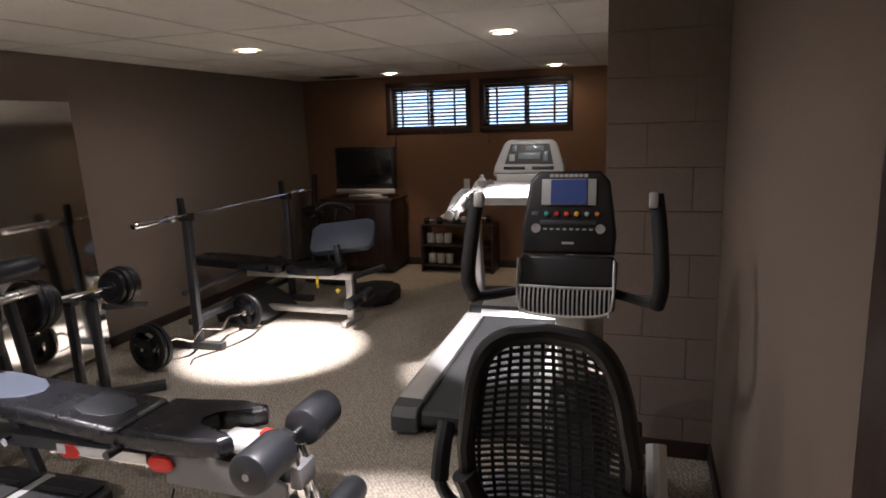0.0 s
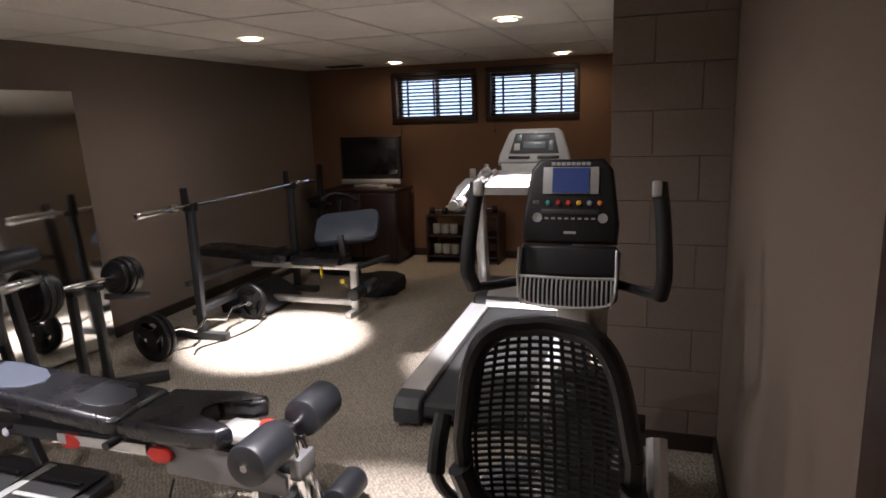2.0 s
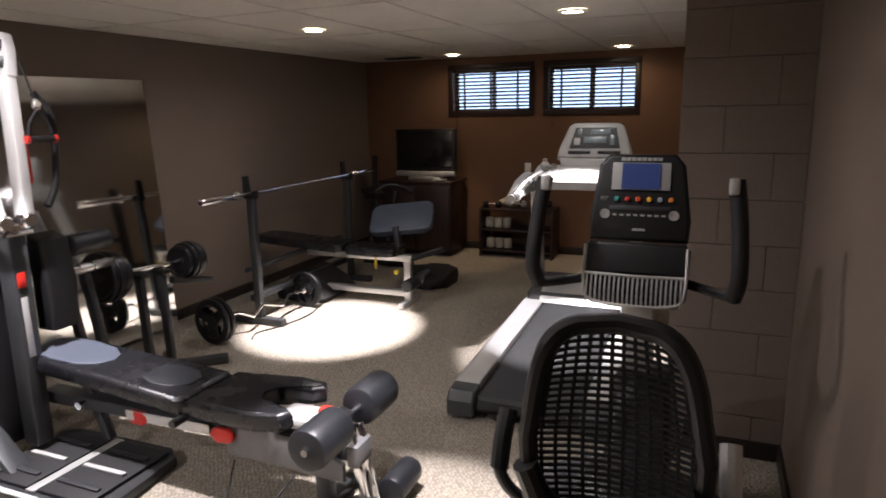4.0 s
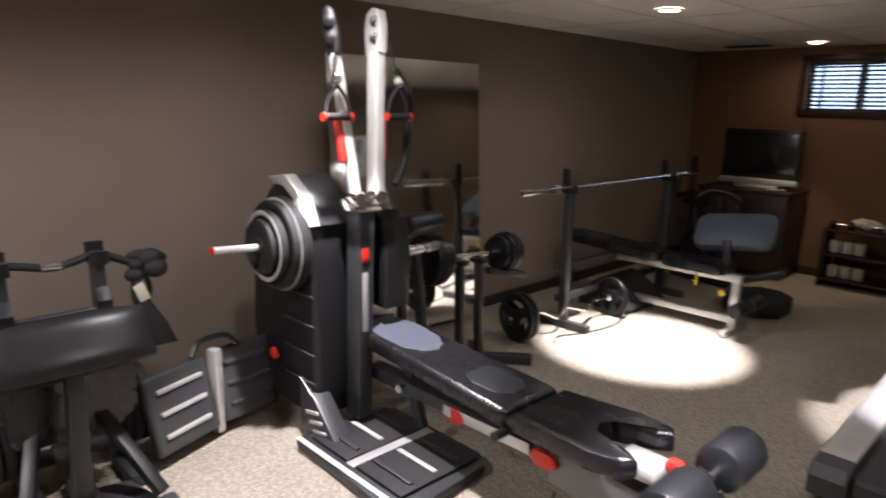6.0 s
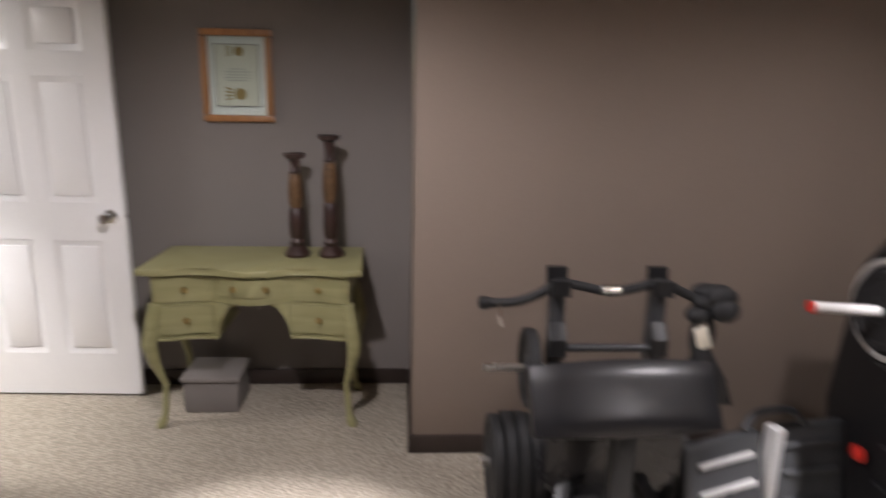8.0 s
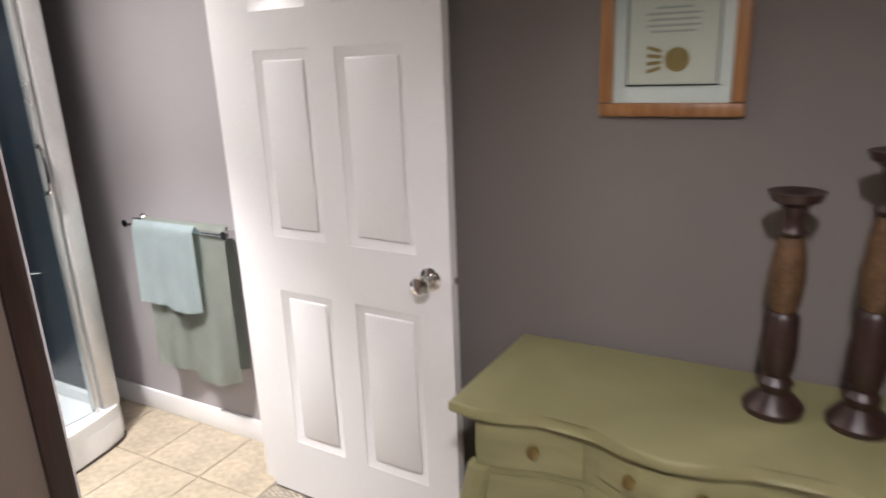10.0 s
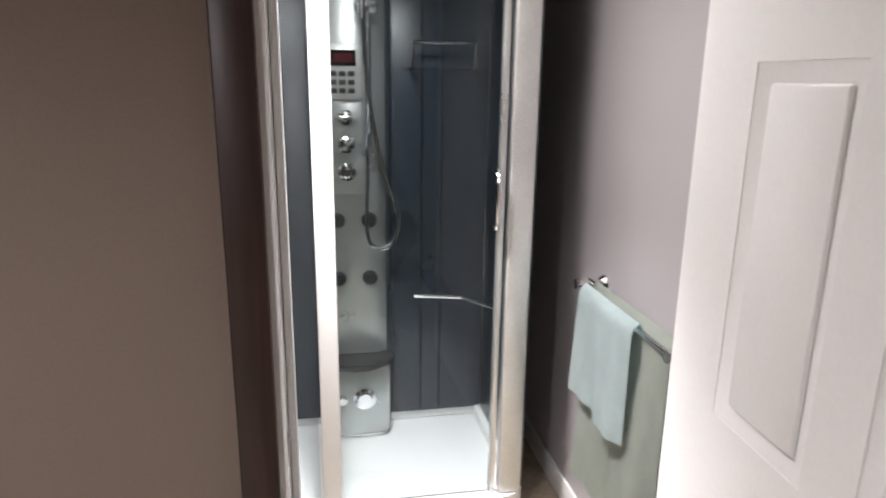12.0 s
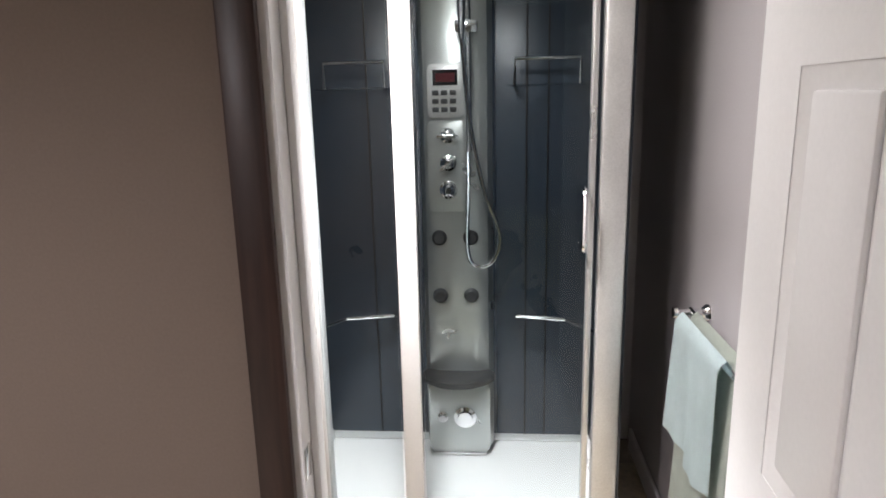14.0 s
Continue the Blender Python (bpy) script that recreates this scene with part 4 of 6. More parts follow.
part("plate_peg", cyl(B(), (UX, 0.36, 0.62), (UX, 0.58, 0.62), 0.014), M["steel"], pr2)
part("plate_peg", cyl(B(), (UX, 0.36, 0.25), (UX, 1.14, 0.25), 0.018), M["steel"], pr2)
part("crosspiece", beam(B(), (UX, 0.6, 0.10), (UX, 0.95, 0.10), 0.05, 0.05), M["gun"], pr2)
for y, z, r in ((0.52, 0.62, 0.14), (0.545, 0.25, 0.175), (0.50, 0.25, 0.18), (0.455, 0.25, 0.18), (0.41, 0.25, 0.17), (1.02, 0.25, 0.175), (1.065, 0.25, 0.175)):
    solo("weight_plate", plate_bm((UX, y, z), (0, 1, 0), r, 0.038), M["rubber"], "black rubber-coated weight plate on its rack peg", "weight plate", "plates on the rack")
cb = thing("curl_bar", (UX + 0.015, 0.78, 0.94), "black cambered curl bar with chrome middle on the rack hooks", "barbell")
bp_ = [(0.37, 0.865), (0.46, 0.87), (0.54, 0.90), (0.60, 0.935), (0.68, 0.925), (0.78, 0.905), (0.87, 0.92), (0.95, 0.94), (1.02, 0.91), (1.10, 0.875), (1.17, 0.87)]
part("bar", tube(B(), [(UX + 0.015, y, z) for y, z in bp_], 0.0165, 12), M["rubber"], cb)
part("grip_sleeve", cyl(B(), (UX + 0.015, 0.745, 0.912), (UX + 0.015, 0.815, 0.911), 0.0185), M["chrome"], cb, "chrome centre knurl")
part("end_cap", lathe(B(), (UX + 0.015, 0.375, 0.865), (0, -1, 0), [(0, 0.018), (0.02, 0.024), (0.04, 0.022), (0.046, 0.012)], 16), M["black"], cb)
part("spring_clip", tube(B(), [(UX + 0.03, 0.40, 0.865), (UX + 0.04, 0.40, 0.83), (UX + 0.04, 0.41, 0.79)], 0.004, 6), M["chrome"], cb)
gl = thing("lifting_straps", (UX + 0.02, 1.13, 0.7), "black fabric lifting straps and gloves hung on the bar", "strap")
rng = random.Random(5)
for k in range(9):
    bm = B()
    c = Vector((UX + 0.03 + rng.uniform(-0.03, 0.03), 1.12 + rng.uniform(-0.05, 0.06), 0.86 + rng.uniform(-0.03, 0.05)))
    r = bmesh.ops.create_icosphere(bm, subdivisions=2, radius=rng.uniform(0.03, 0.05))
    bmesh.ops.transform(bm, matrix=Matrix.Translation(c) @ Matrix.Diagonal((0.8, rng.uniform(0.8, 1.3), rng.uniform(0.6, 1), 1)), verts=r["verts"])
    part("strap_fold", bm, M["rubber"], gl)
part("strap_loop", tube(B(), [(UX + 0.04, 1.08, 0.84), (UX + 0.05, 1.07, 0.74), (UX + 0.05, 1.10, 0.66), (UX + 0.04, 1.14, 0.76), (UX + 0.04, 1.12, 0.84)], 0.012, 8), M["rubber"], gl)
part("white_tag", box(B(), (UX + 0.06, 1.10, 0.755), (0.012, 0.045, 0.08), Matrix.Rotation(radians(20), 3, "X"), 0.004), M["paper"], gl, "white cloth patch")
part("hanging_cloth", prism(B(), [(1.00, 0.50), (1.24, 0.50), (1.20, 0.60), (1.13, 0.72), (1.09, 0.72), (1.06, 0.62)], "x", UX + 0.02, UX + 0.07, 0.015), M["rubber"], gl, "black hanging cloth")

# ---- recumbent bike ----
bk = thing("exercise_bike", (-0.22, 1.9, 0.0), "black recumbent exercise bike with mesh seat back and console", "exercise bike")
# seat back: curved mesh shell
SX, SY, SZ = -0.212, 1.47, 0.84


def shell(a, b):
    """A place on the seat back; a across from -1 to 1, b up from -1 to 1."""
    half = 0.205 - 0.046 * max(0, b + 0.15) ** 1.3 - 0.035 * max(0, -0.35 - b)
    return Vector((SX + a * half, SY - 0.05 * a * a + 0.03 + (b + 1) * -0.035, SZ + b * 0.295 - 0.02 * a * a * max(0, b)))


outline = []
for k in range(40):
    t = k / 40 * math.tau
    ca, sa = math.cos(t), math.sin(t)
    outline.append(shell(math.copysign(abs(ca) ** 0.3, ca), math.copysign(abs(sa) ** 0.3, sa)))
bm = tube(B(), outline + outline[:1], 0.024, 10, False)
part("seat_back_frame", bm, M["black"], bk, "black plastic seat back frame")
bm = B()
for i in range(31):
    b = -0.92 + i * 0.0613
    tube(bm, [shell(a, b) for a in (-0.94, -0.5, 0, 0.5, 0.94)], 0.0046, 6, True, 3)
for j in range(12):
    a = -0.85 + j * 0.1545
    tube(bm, [shell(a, b) for b in (-0.95, -0.5, 0, 0.5, 0.95)], 0.0048, 6, True, 3)
part("seat_mesh", bm, M["rubber"], bk, "open woven black mesh")
part("lumbar_band", tube(B(), [shell(-1.0, -0.25) + Vector((0, -0.02, 0)), shell(-0.8, -0.62) + Vector((0, -0.03, 0)), shell(0, -0.95) + Vector((0, -0.04, 0)), shell(0.8, -0.62) + Vector((0, -0.03, 0)), shell(1.0, -0.25) + Vector((0, -0.02, 0))], 0.032, 10), M["black"], bk)
part("seat_pad", prism(B(), rounded(-0.44, -0.01, 1.50, 1.86, 0.10), "z", 0.48, 0.56, 0.03, 3), M["leather"], bk, "black vinyl seat")
part("seat_carriage", box(B(), (-0.225, 1.58, 0.42), (0.18, 0.30, 0.14), None, 0.03), M["black"], bk)
part("main_rail", beam(B(), (-0.225, 1.25, 0.24), (-0.225, 2.50, 0.28), 0.11, 0.09, 0.02), M["gun"], bk)
part("drive_housing", prism(B(), [(2.02, 0.10), (2.62, 0.10), (2.70, 0.25), (2.62, 0.50), (2.46, 0.64), (2.30, 0.66), (2.12, 0.52), (2.0, 0.30)], "x", -0.33, -0.12, 0.04, 3), M["black"], bk, "black drive housing")
part("housing_badge", box(B(), (-0.337, 2.32, 0.40), (0.006, 0.16, 0.05), None, 0.002), M["silver"], bk)
for s in (-1, 1):
    part("crank", beam(B(), (-0.225 + s * 0.12, 2.28, 0.36), (-0.225 + s * 0.14, 2.28 + s * 0.13, 0.36 + s * 0.08), 0.02, 0.03), M["steel"], bk)
    part("pedal", box(B(), (-0.225 + s * 0.19, 2.28 + s * 0.13, 0.36 + s * 0.08), (0.09, 0.11, 0.03), None, 0.008), M["black"], bk)
    grip = [(-0.225 + s * 0.10, 1.62, 0.46), (-0.225 + s * 0.22, 1.50, 0.60), (-0.225 + s * 0.268, 1.44, 0.72), (-0.225 + s * 0.262, 1.50, 0.85)]
    part("side_handle", tube(B(), grip, 0.017, 10), M["gun"], bk)
    part("side_grip", tube(B(), [grip[2], ((grip[2][0] + grip[3][0]) / 2, 1.46, 0.79), grip[3]], 0.024, 10), M["silver"] if s > 0 else M["rubber"], bk)
    hb = [(-0.250 + s * 0.12, 2.20, 1.045), (-0.250 + s * 0.24, 2.12, 1.035), (-0.250 + s * 0.290, 2.02, 1.05), (-0.250 + s * 0.300, 1.98, 1.13), (-0.250 + s * 0.292, 2.02, 1.28), (-0.250 + s * 0.278, 2.05, 1.39)]
    part("handlebar", tube(B(), hb[:3], 0.016, 10), M["black"], bk)
    part("handlebar_grip", tube(B(), hb[2:], 0.024, 12), M["rubber"], bk, "black foam grip")
    part("grip_sensor", box(B(), (hb[5][0] - s * 0.006, 2.03, 1.375), (0.03, 0.03, 0.05), Matrix.Rotation(radians(-12), 3, "X"), 0.008), M["silver"], bk, "silver pulse sensor")
part("front_stabilizer", beam(B(), (-0.50, 2.62, 0.05), (0.05, 2.62, 0.05), 0.07, 0.06), M["gun"], bk)
part("rear_stabilizer", beam(B(), (-0.52, 1.25, 0.05), (0.07, 1.25, 0.05), 0.07, 0.06), M["gun"], bk)
part("mast", beam(B(), (-0.25, 2.42, 0.55), (-0.25, 2.25, 1.00), 0.11, 0.07, 0.02), M["grey_plastic"], bk, "grey console mast")
tl = Matrix.Translation((-0.252, 2.20, 1.22)) @ Matrix.Rotation(radians(-14), 4, "X")


def con(bm):
    bmesh.ops.transform(bm, matrix=tl, verts=bm.verts[:])
    return bm


part("console", con(prism(B(), [(-0.155, -0.05), (0.155, -0.05), (0.160, 0.02), (0.135, 0.20), (0.105, 0.235), (-0.105, 0.235), (-0.135, 0.20), (-0.160, 0.02)], "y", -0.02, 0.05, 0.014, 3)), M["black"], bk, "black console head")
con_ob = part("screen_surround", con(span(B(), -0.092, 0.092, -0.026, -0.0195, 0.115, 0.205, 0.002)), M["grey_plastic"], bk, "pale grey screen surround")
part("screen", con(span(B(), -0.060, 0.060, -0.030, -0.0255, 0.118, 0.202)), M["lcd"], con_ob, "dark blue lit display")
for k, mt in enumerate(COLORED):
    part("button", con(lathe(B(), (-0.073 + k * 0.034, -0.024, 0.085), (0, -1, 0), [(-0.004, 0.0085), (0.002, 0.0085), (0.004, 0.006)], 12)), mt, bk)
part("key_panel", con(span(B(), -0.095, 0.095, -0.0235, -0.0195, 0.047, 0.063, 0.001)), M["gun"], bk)
for s in (-1, 1):
    ring = part("dial", con(lathe(B(), (s * 0.108, -0.0195, 0.035), (0, -1, 0), [(0, 0.016), (0.004, 0.016), (0.004, 0.012), (0.001, 0.012)], 20)), M["silver"], bk, "silver ringed key")
for k in range(8):
    part("key", con(span(B(), -0.083 + k * 0.022, -0.071 + k * 0.022, -0.0225, -0.0195, 0.030, 0.036)), M["grey_plastic"], bk)
part("small_plate", con(span(B(), -0.018, 0.022, -0.0225, -0.0195, -0.018, -0.010)), M["silver"], bk)
words("lettering", "FIT", 0.018, tl @ Matrix.Translation((-0.113, -0.0215, 0.085)) @ Matrix.Rotation(radians(90), 4, "X"), M["grey_plastic"], bk, "small white lettering")
for k in range(8):
    part("logo_bar", con(span(B(), -0.066 + k * 0.0165, -0.053 + k * 0.0165, -0.0225, -0.0195, 0.211, 0.222)), M["grey_plastic"], bk)
# lower console with the fan grille
part("fan_box", con(prism(B(), [(-0.160, -0.235), (-0.13, -0.262), (0.13, -0.262), (0.160, -0.235), (0.166, -0.075), (0.15, -0.055), (-0.15, -0.055), (-0.166, -0.075)], "y", -0.05, 0.07, 0.02, 3)), M["black"], bk, "black fan box")
part("fan_panel", con(span(B(), -0.15, 0.15, -0.060, -0.048, -0.155, -0.068, 0.004)), M["rubber"], bk, "black ribbed speaker panel")
bm = B()
tube(bm, [(-0.158, -0.062, -0.07), (-0.156, -0.066, -0.20), (-0.13, -0.066, -0.25), (0, -0.07, -0.262), (0.13, -0.066, -0.25), (0.156, -0.066, -0.20), (0.158, -0.062, -0.07)], 0.005, 8)
tube(bm, [(-0.156, -0.064, -0.163), (0, -0.068, -0.166), (0.156, -0.064, -0.163)], 0.005, 8)
part("grille_rim", con(bm), M["silver"], bk, "silver grille rim")
for k in range(21):
    x = -0.145 + k * 0.0145
    part("grille_bar", con(tube(B(), [(x, -0.066, -0.166), (x, -0.074, -0.21), (x, -0.066, -0.257)], 0.0032, 6, True, 3)), M["silver"], bk)

# ---- treadmill ----
tm = thing("treadmill", (-0.85, 3.9, 0.0), "silver and grey treadmill with upright console on the carpet", "treadmill")
TX0, TX1, TY0, TY1 = -1.26, -0.42, 3.02, 4.72
for x0, x1 in ((TX0, TX0 + 0.14), (TX1 - 0.14, TX1)):
    part("side_rail", prism(B(), [(TY0, 0.03), (TY1, 0.05), (TY1, 0.25), (TY0 + 0.10, 0.17), (TY0, 0.15)], "x", x0, x1, 0.015, 3), M["silver"], tm, "silver side rail")
    part("rear_cap", prism(B(), [(TY0 - 0.06, 0.03), (TY0 + 0.07, 0.03), (TY0 + 0.07, 0.165), (TY0 - 0.02, 0.155), (TY0 - 0.06, 0.11)], "x", x0 - 0.006, x1 + 0.006, 0.015, 3), M["mid_plastic"], tm, "grey end cap")
    part("foot", lathe(B(), ((x0 + x1) / 2, TY0 + 0.12, 0), (0, 0, 1), [(0, 0.04), (0.03, 0.04), (0.05, 0.03)], 18), M["rubber"], tm)
part("deck", prism(B(), [(TY0, 0.04), (TY1, 0.06), (TY1, 0.225), (TY0, 0.125)], "x", TX0 + 0.142, TX1 - 0.142), M["black"], tm)
part("belt", prism(B(), [(TY0 - 0.03, 0.07), (TY0 - 0.02, 0.115), (TY0, 0.131), (TY1 - 0.05, 0.229), (TY1 - 0.05, 0.224), (TY0, 0.126)], "x", TX0 + 0.16, TX1 - 0.16), M["belt"], tm, "dark grey running belt")
part("side_lettering", box(B(), (TX0 - 0.001, TY0 + 0.18, 0.10), (0.003, 0.10, 0.055), None, 0.001), M["black"], tm)
words("side_mark", "SP", 0.085, Matrix.Translation((TX0 - 0.004, TY0 + 0.18, 0.10)) @ Matrix.Rotation(radians(-90), 4, "Z") @ Matrix.Rotation(radians(90), 4, "X") @ Matrix.Rotation(radians(-90), 4, "Z"), M["grey_plastic"], tm, "white side letters")
part("motor_hood", prism(B(), [(4.46, 0.20), (4.52, 0.29), (4.70, 0.33), (5.05, 0.31), (5.12, 0.22), (5.12, 0.05), (4.46, 0.05)], "x", TX0 + 0.02, TX1 - 0.02, 0.025, 3), M["gun"], tm, "dark motor hood")
part("hood_panel", prism(B(), [(4.47, 0.225), (4.53, 0.298), (4.70, 0.337), (4.70, 0.331), (4.53, 0.29), (4.48, 0.22)], "x", TX0 + 0.12, TX1 - 0.12, 0.002), M["silver"], tm)
for x, s in ((TX0 + 0.05, 1), (TX1 - 0.05, -1)):
    part("upright", beam(B(), (x, 4.78, 0.10), (x + s * 0.03, 4.52, 1.04), 0.075, 0.10, 0.02), M["silver"], tm, "silver upright")
    part("handrail", tube(B(), [(x + s * 0.03, 4.55, 1.02), (x + s * 0.0, 4.36, 1.08), (x - s * 0.02, 4.16, 1.06), (x - s * 0.02, 4.04, 1.03)], 0.032, 12), M["silver"], tm)
    part("rail_grip", tube(B(), [(x + s * 0.18, 4.42, 1.21), (x + s * 0.06, 4.22, 1.14), (x - s * 0.0, 4.06, 1.05)], 0.026, 12), M["steel"], tm)
    part("arm_shroud", prism(B(), [(4.05, 1.02), (4.30, 1.07), (4.58, 1.02), (4.60, 1.11), (4.40, 1.17), (4.22, 1.13), (4.05, 1.07)], "x", x - 0.045, x + 0.045 , 0.02, 3), M["grey_plastic"], tm, "light grey arm shroud")
part("cross_panel", prism(B(), [(4.30, 1.12), (4.36, 1.06), (4.58, 1.05), (4.60, 1.16), (4.46, 1.22), (4.34, 1.18)], "x", TX0 + 0.10, TX1 - 0.10, 0.02, 3), M["grey_plastic"], tm, "light grey cross panel")
tc_m = Matrix.Translation((-0.78, 4.48, 1.20)) @ Matrix.Rotation(radians(-22), 4, "X")


def tcon(bm):
    bmesh.ops.transform(bm, matrix=tc_m, verts=bm.verts[:])
    return bm


part("console", tcon(prism(B(), [(-0.25, 0.06), (0.25, 0.06), (0.245, 0.12), (0.185, 0.29), (0.15, 0.315), (-0.15, 0.315), (-0.185, 0.29), (-0.245, 0.12)], "y", -0.03, 0.05, 0.02, 3)), M["grey_plastic"], tm, "light grey console head")
part("console_face", tcon(prism(B(), [(-0.17, 0.13), (0.17, 0.13), (0.135, 0.275), (-0.135, 0.275)], "y", -0.035, -0.0285, 0.002)), M["mid_plastic"], tm, "blue-grey control face")
part("console_tray", tcon(prism(B(), [(-0.20, -0.05), (0.20, -0.05), (0.23, 0.058), (-0.23, 0.058)], "y", -0.045, 0.03, 0.015)), M["grey_plastic"], tm, "bright grey tray below the console")
for x0, x1, z0, z1, mt in ((-0.075, 0.075, 0.165, 0.21, "lcd_grey"), (-0.12, -0.09, 0.22, 0.265, "lcd_grey"), (-0.03, 0.10, 0.225, 0.26, "lcd_grey"), (0.10, 0.13, 0.15, 0.22, "lcd_grey"), (-0.14, -0.10, 0.15, 0.20, "grey_plastic")):
    part("display", tcon(span(B(), x0, x1, -0.038, -0.0345, z0, z1, 0.001)), M[mt], tm)
for x in (-0.10, 0.10):
    part("vent_slot", tcon(span(B(), x - 0.075, x + 0.075, -0.036, -0.0305, 0.09, 0.112, 0.003)), M["black"], tm)
for k in range(2):
    solo("water_bottle", lathe(B(), (-1.10 + 0.62 * k, 4.43, 1.135), (0, 0, 1), [(0, 0.03), (0.005, 0.034), (0.09, 0.034), (0.11, 0.015), (0.13, 0.015)], 18), M["grey_plastic"], "small pale bottle standing in the treadmill tray", "bottle", "bottles on the treadmill") if k == 0 else None

# ---- black pedal machine behind the treadmill ----
ab = thing("exercise_machine", (-0.55, 5.65, 0.0), "dark steel exercise frame standing behind the treadmill", "exercise machine")
part("post", beam(B(), (-0.75, 5.60, 0.05), (-0.62, 5.65, 1.05), 0.09, 0.07), M["black"], ab)
part("base", beam(B(), (-0.95, 5.62, 0.04), (-0.25, 5.68, 0.04), 0.09, 0.07), M["black"], ab)
part("base", beam(B(), (-0.60, 5.35, 0.04), (-0.60, 6.05, 0.04), 0.09, 0.07), M["black"], ab)
part("arm", beam(B(), (-0.66, 5.64, 0.42), (-0.28, 5.70, 0.42), 0.06, 0.05), M["black"], ab)

# ---- television on its cabinet ----
CX0, CX1, CY0, CY1 = -3.50, -2.66, 6.58, 7.06
cab = thing("tv_cabinet", (-3.08, 6.8, 0.0), "black wooden television cabinet with two doors", "cabinet")
part("carcass", span(B(), CX0, CX1, CY0, CY1, 0.06, 0.80, 0.006), M["darkwood"], cab)
part("top", span(B(), CX0 - 0.02, CX1 + 0.02, CY0 - 0.02, CY1 + 0.01, 0.802, 0.835, 0.006), M["darkwood"], cab)
part("plinth", span(B(), CX0 + 0.02, CX1 - 0.02, CY0 + 0.03, CY1 - 0.01, 0, 0.058), M["black"], cab)
for x0, x1, hx in ((CX0 + 0.01, -3.085, -3.11), (-3.075, CX1 - 0.01, -3.05)):
    d = part("door", span(B(), x0, x1, CY0 - 0.02, CY0 - 0.002, 0.08, 0.78, 0.005), M["darkwood"], cab)
    part("handle", cyl(B(), (hx, CY0 - 0.035, 0.42), (hx, CY0 - 0.035, 0.52), 0.007), M["steel"], d)
tv = thing("television", (-3.02, 6.78, 0.835), "black flat-screen television with a silver speaker bar, switched off", "television")
part("bezel", span(B(), -3.38, -2.66, 6.74, 6.82, 0.93, 1.40, 0.012), M["black"], tv)
part("screen", span(B(), -3.345, -2.695, 6.734, 6.741, 0.985, 1.37, 0.002), M["screen"], tv, "dark switched-off screen")
part("speaker_bar", span(B(), -3.38, -2.66, 6.715, 6.75, 0.875, 0.935, 0.014), M["silver"], tv, "silver speaker bar")
part("stand", span(B(), -3.22, -2.82, 6.70, 6.88, 0.837, 0.872, 0.01), M["silver"], tv)
part("back_shell", span(B(), -3.30, -2.74, 6.82, 6.90, 0.97, 1.36, 0.03), M["black"], tv)
solo("remote_control", box(B(), (-2.80, 6.63, 0.847), (0.16, 0.05, 0.02), Matrix.Rotation(0.3, 3, "Z"), 0.006), M["grey_plastic"], "small pale remote control lying on the cabinet", "remote control")
stand2 = thing("coat_stand", (-3.62, 6.6, 0), "dark upright exercise pole with grips leaning beside cabinet", "exercise pole")
part("pole", beam(B(), (-3.62, 6.55, 0.0), (-3.66, 6.75, 1.10), 0.05, 0.05), M["black"], stand2)
part("crossbar", beam(B(), (-3.66, 6.45, 0.72), (-3.45, 6.40, 0.78), 0.07, 0.06), M["black"], stand2)
bik = thing("spin_bike", (-3.2, 6.0, 0), "black exercise cycle with handlebars standing before the cabinet", "exercise bike")
part("flywheel", plate_bm((-3.15, 5.95, 0.28), (0.4, 0.9, 0), 0.25, 0.06), M["iron"], bik)
part("frame_post", beam(B(), (-3.15, 6.0, 0.10), (-3.05, 6.02, 0.80), 0.06, 0.05), M["black"], bik)
part("handlebar", tube(B(), [(-3.22, 5.92, 0.80), (-3.12, 5.98, 0.86), (-2.98, 6.02, 0.84), (-2.86, 6.0, 0.78)], 0.022, 10), M["black"], bik)
part("saddle", prism(B(), [(-3.40, 6.0), (-3.20, 5.95), (-3.18, 6.08), (-3.38, 6.16)], "z", 0.70, 0.77, 0.025, 3), M["leather"], bik)
part("seat_post", beam(B(), (-3.28, 6.04, 0.10), (-3.28, 6.04, 0.70), 0.05, 0.04), M["black"], bik)
part("base", beam(B(), (-3.45, 6.05, 0.04), (-2.85, 5.95, 0.04), 0.08, 0.06), M["black"], bik)

# ---- low shelf with dumbbells ----
sf = thing("low_shelf", (-1.98, 6.9, 0.0), "dark wooden low shelf with two tiers against the wall", "shelf")
for x in (-2.38, -1.58):
    part("side", span(B(), x, x + 0.025, 6.72, 7.06, 0, 0.54, 0.004), M["darkwood"], sf)
for z in (0.06, 0.29, 0.515):
    part("shelf_board", span(B(), -2.353, -1.582, 6.72, 7.06, z, z + 0.022, 0.003), M["darkwood"], sf)
for k in range(3):
    solo("paper_roll", cyl(B(), (-2.30 + 0.10 * k, 6.86, 0.313), (-2.30 + 0.10 * k, 6.86, 0.42), 0.045, None, 18, 0.008), M["paper"], "white paper roll standing on the low shelf", "paper roll", "rolls on the shelf")
    solo("paper_roll", cyl(B(), (-2.29 + 0.10 * k, 6.86, 0.083), (-2.29 + 0.10 * k, 6.86, 0.19), 0.045, None, 18, 0.008), M["paper"], "white paper roll standing on the low shelf", "paper roll", "rolls on the shelf")
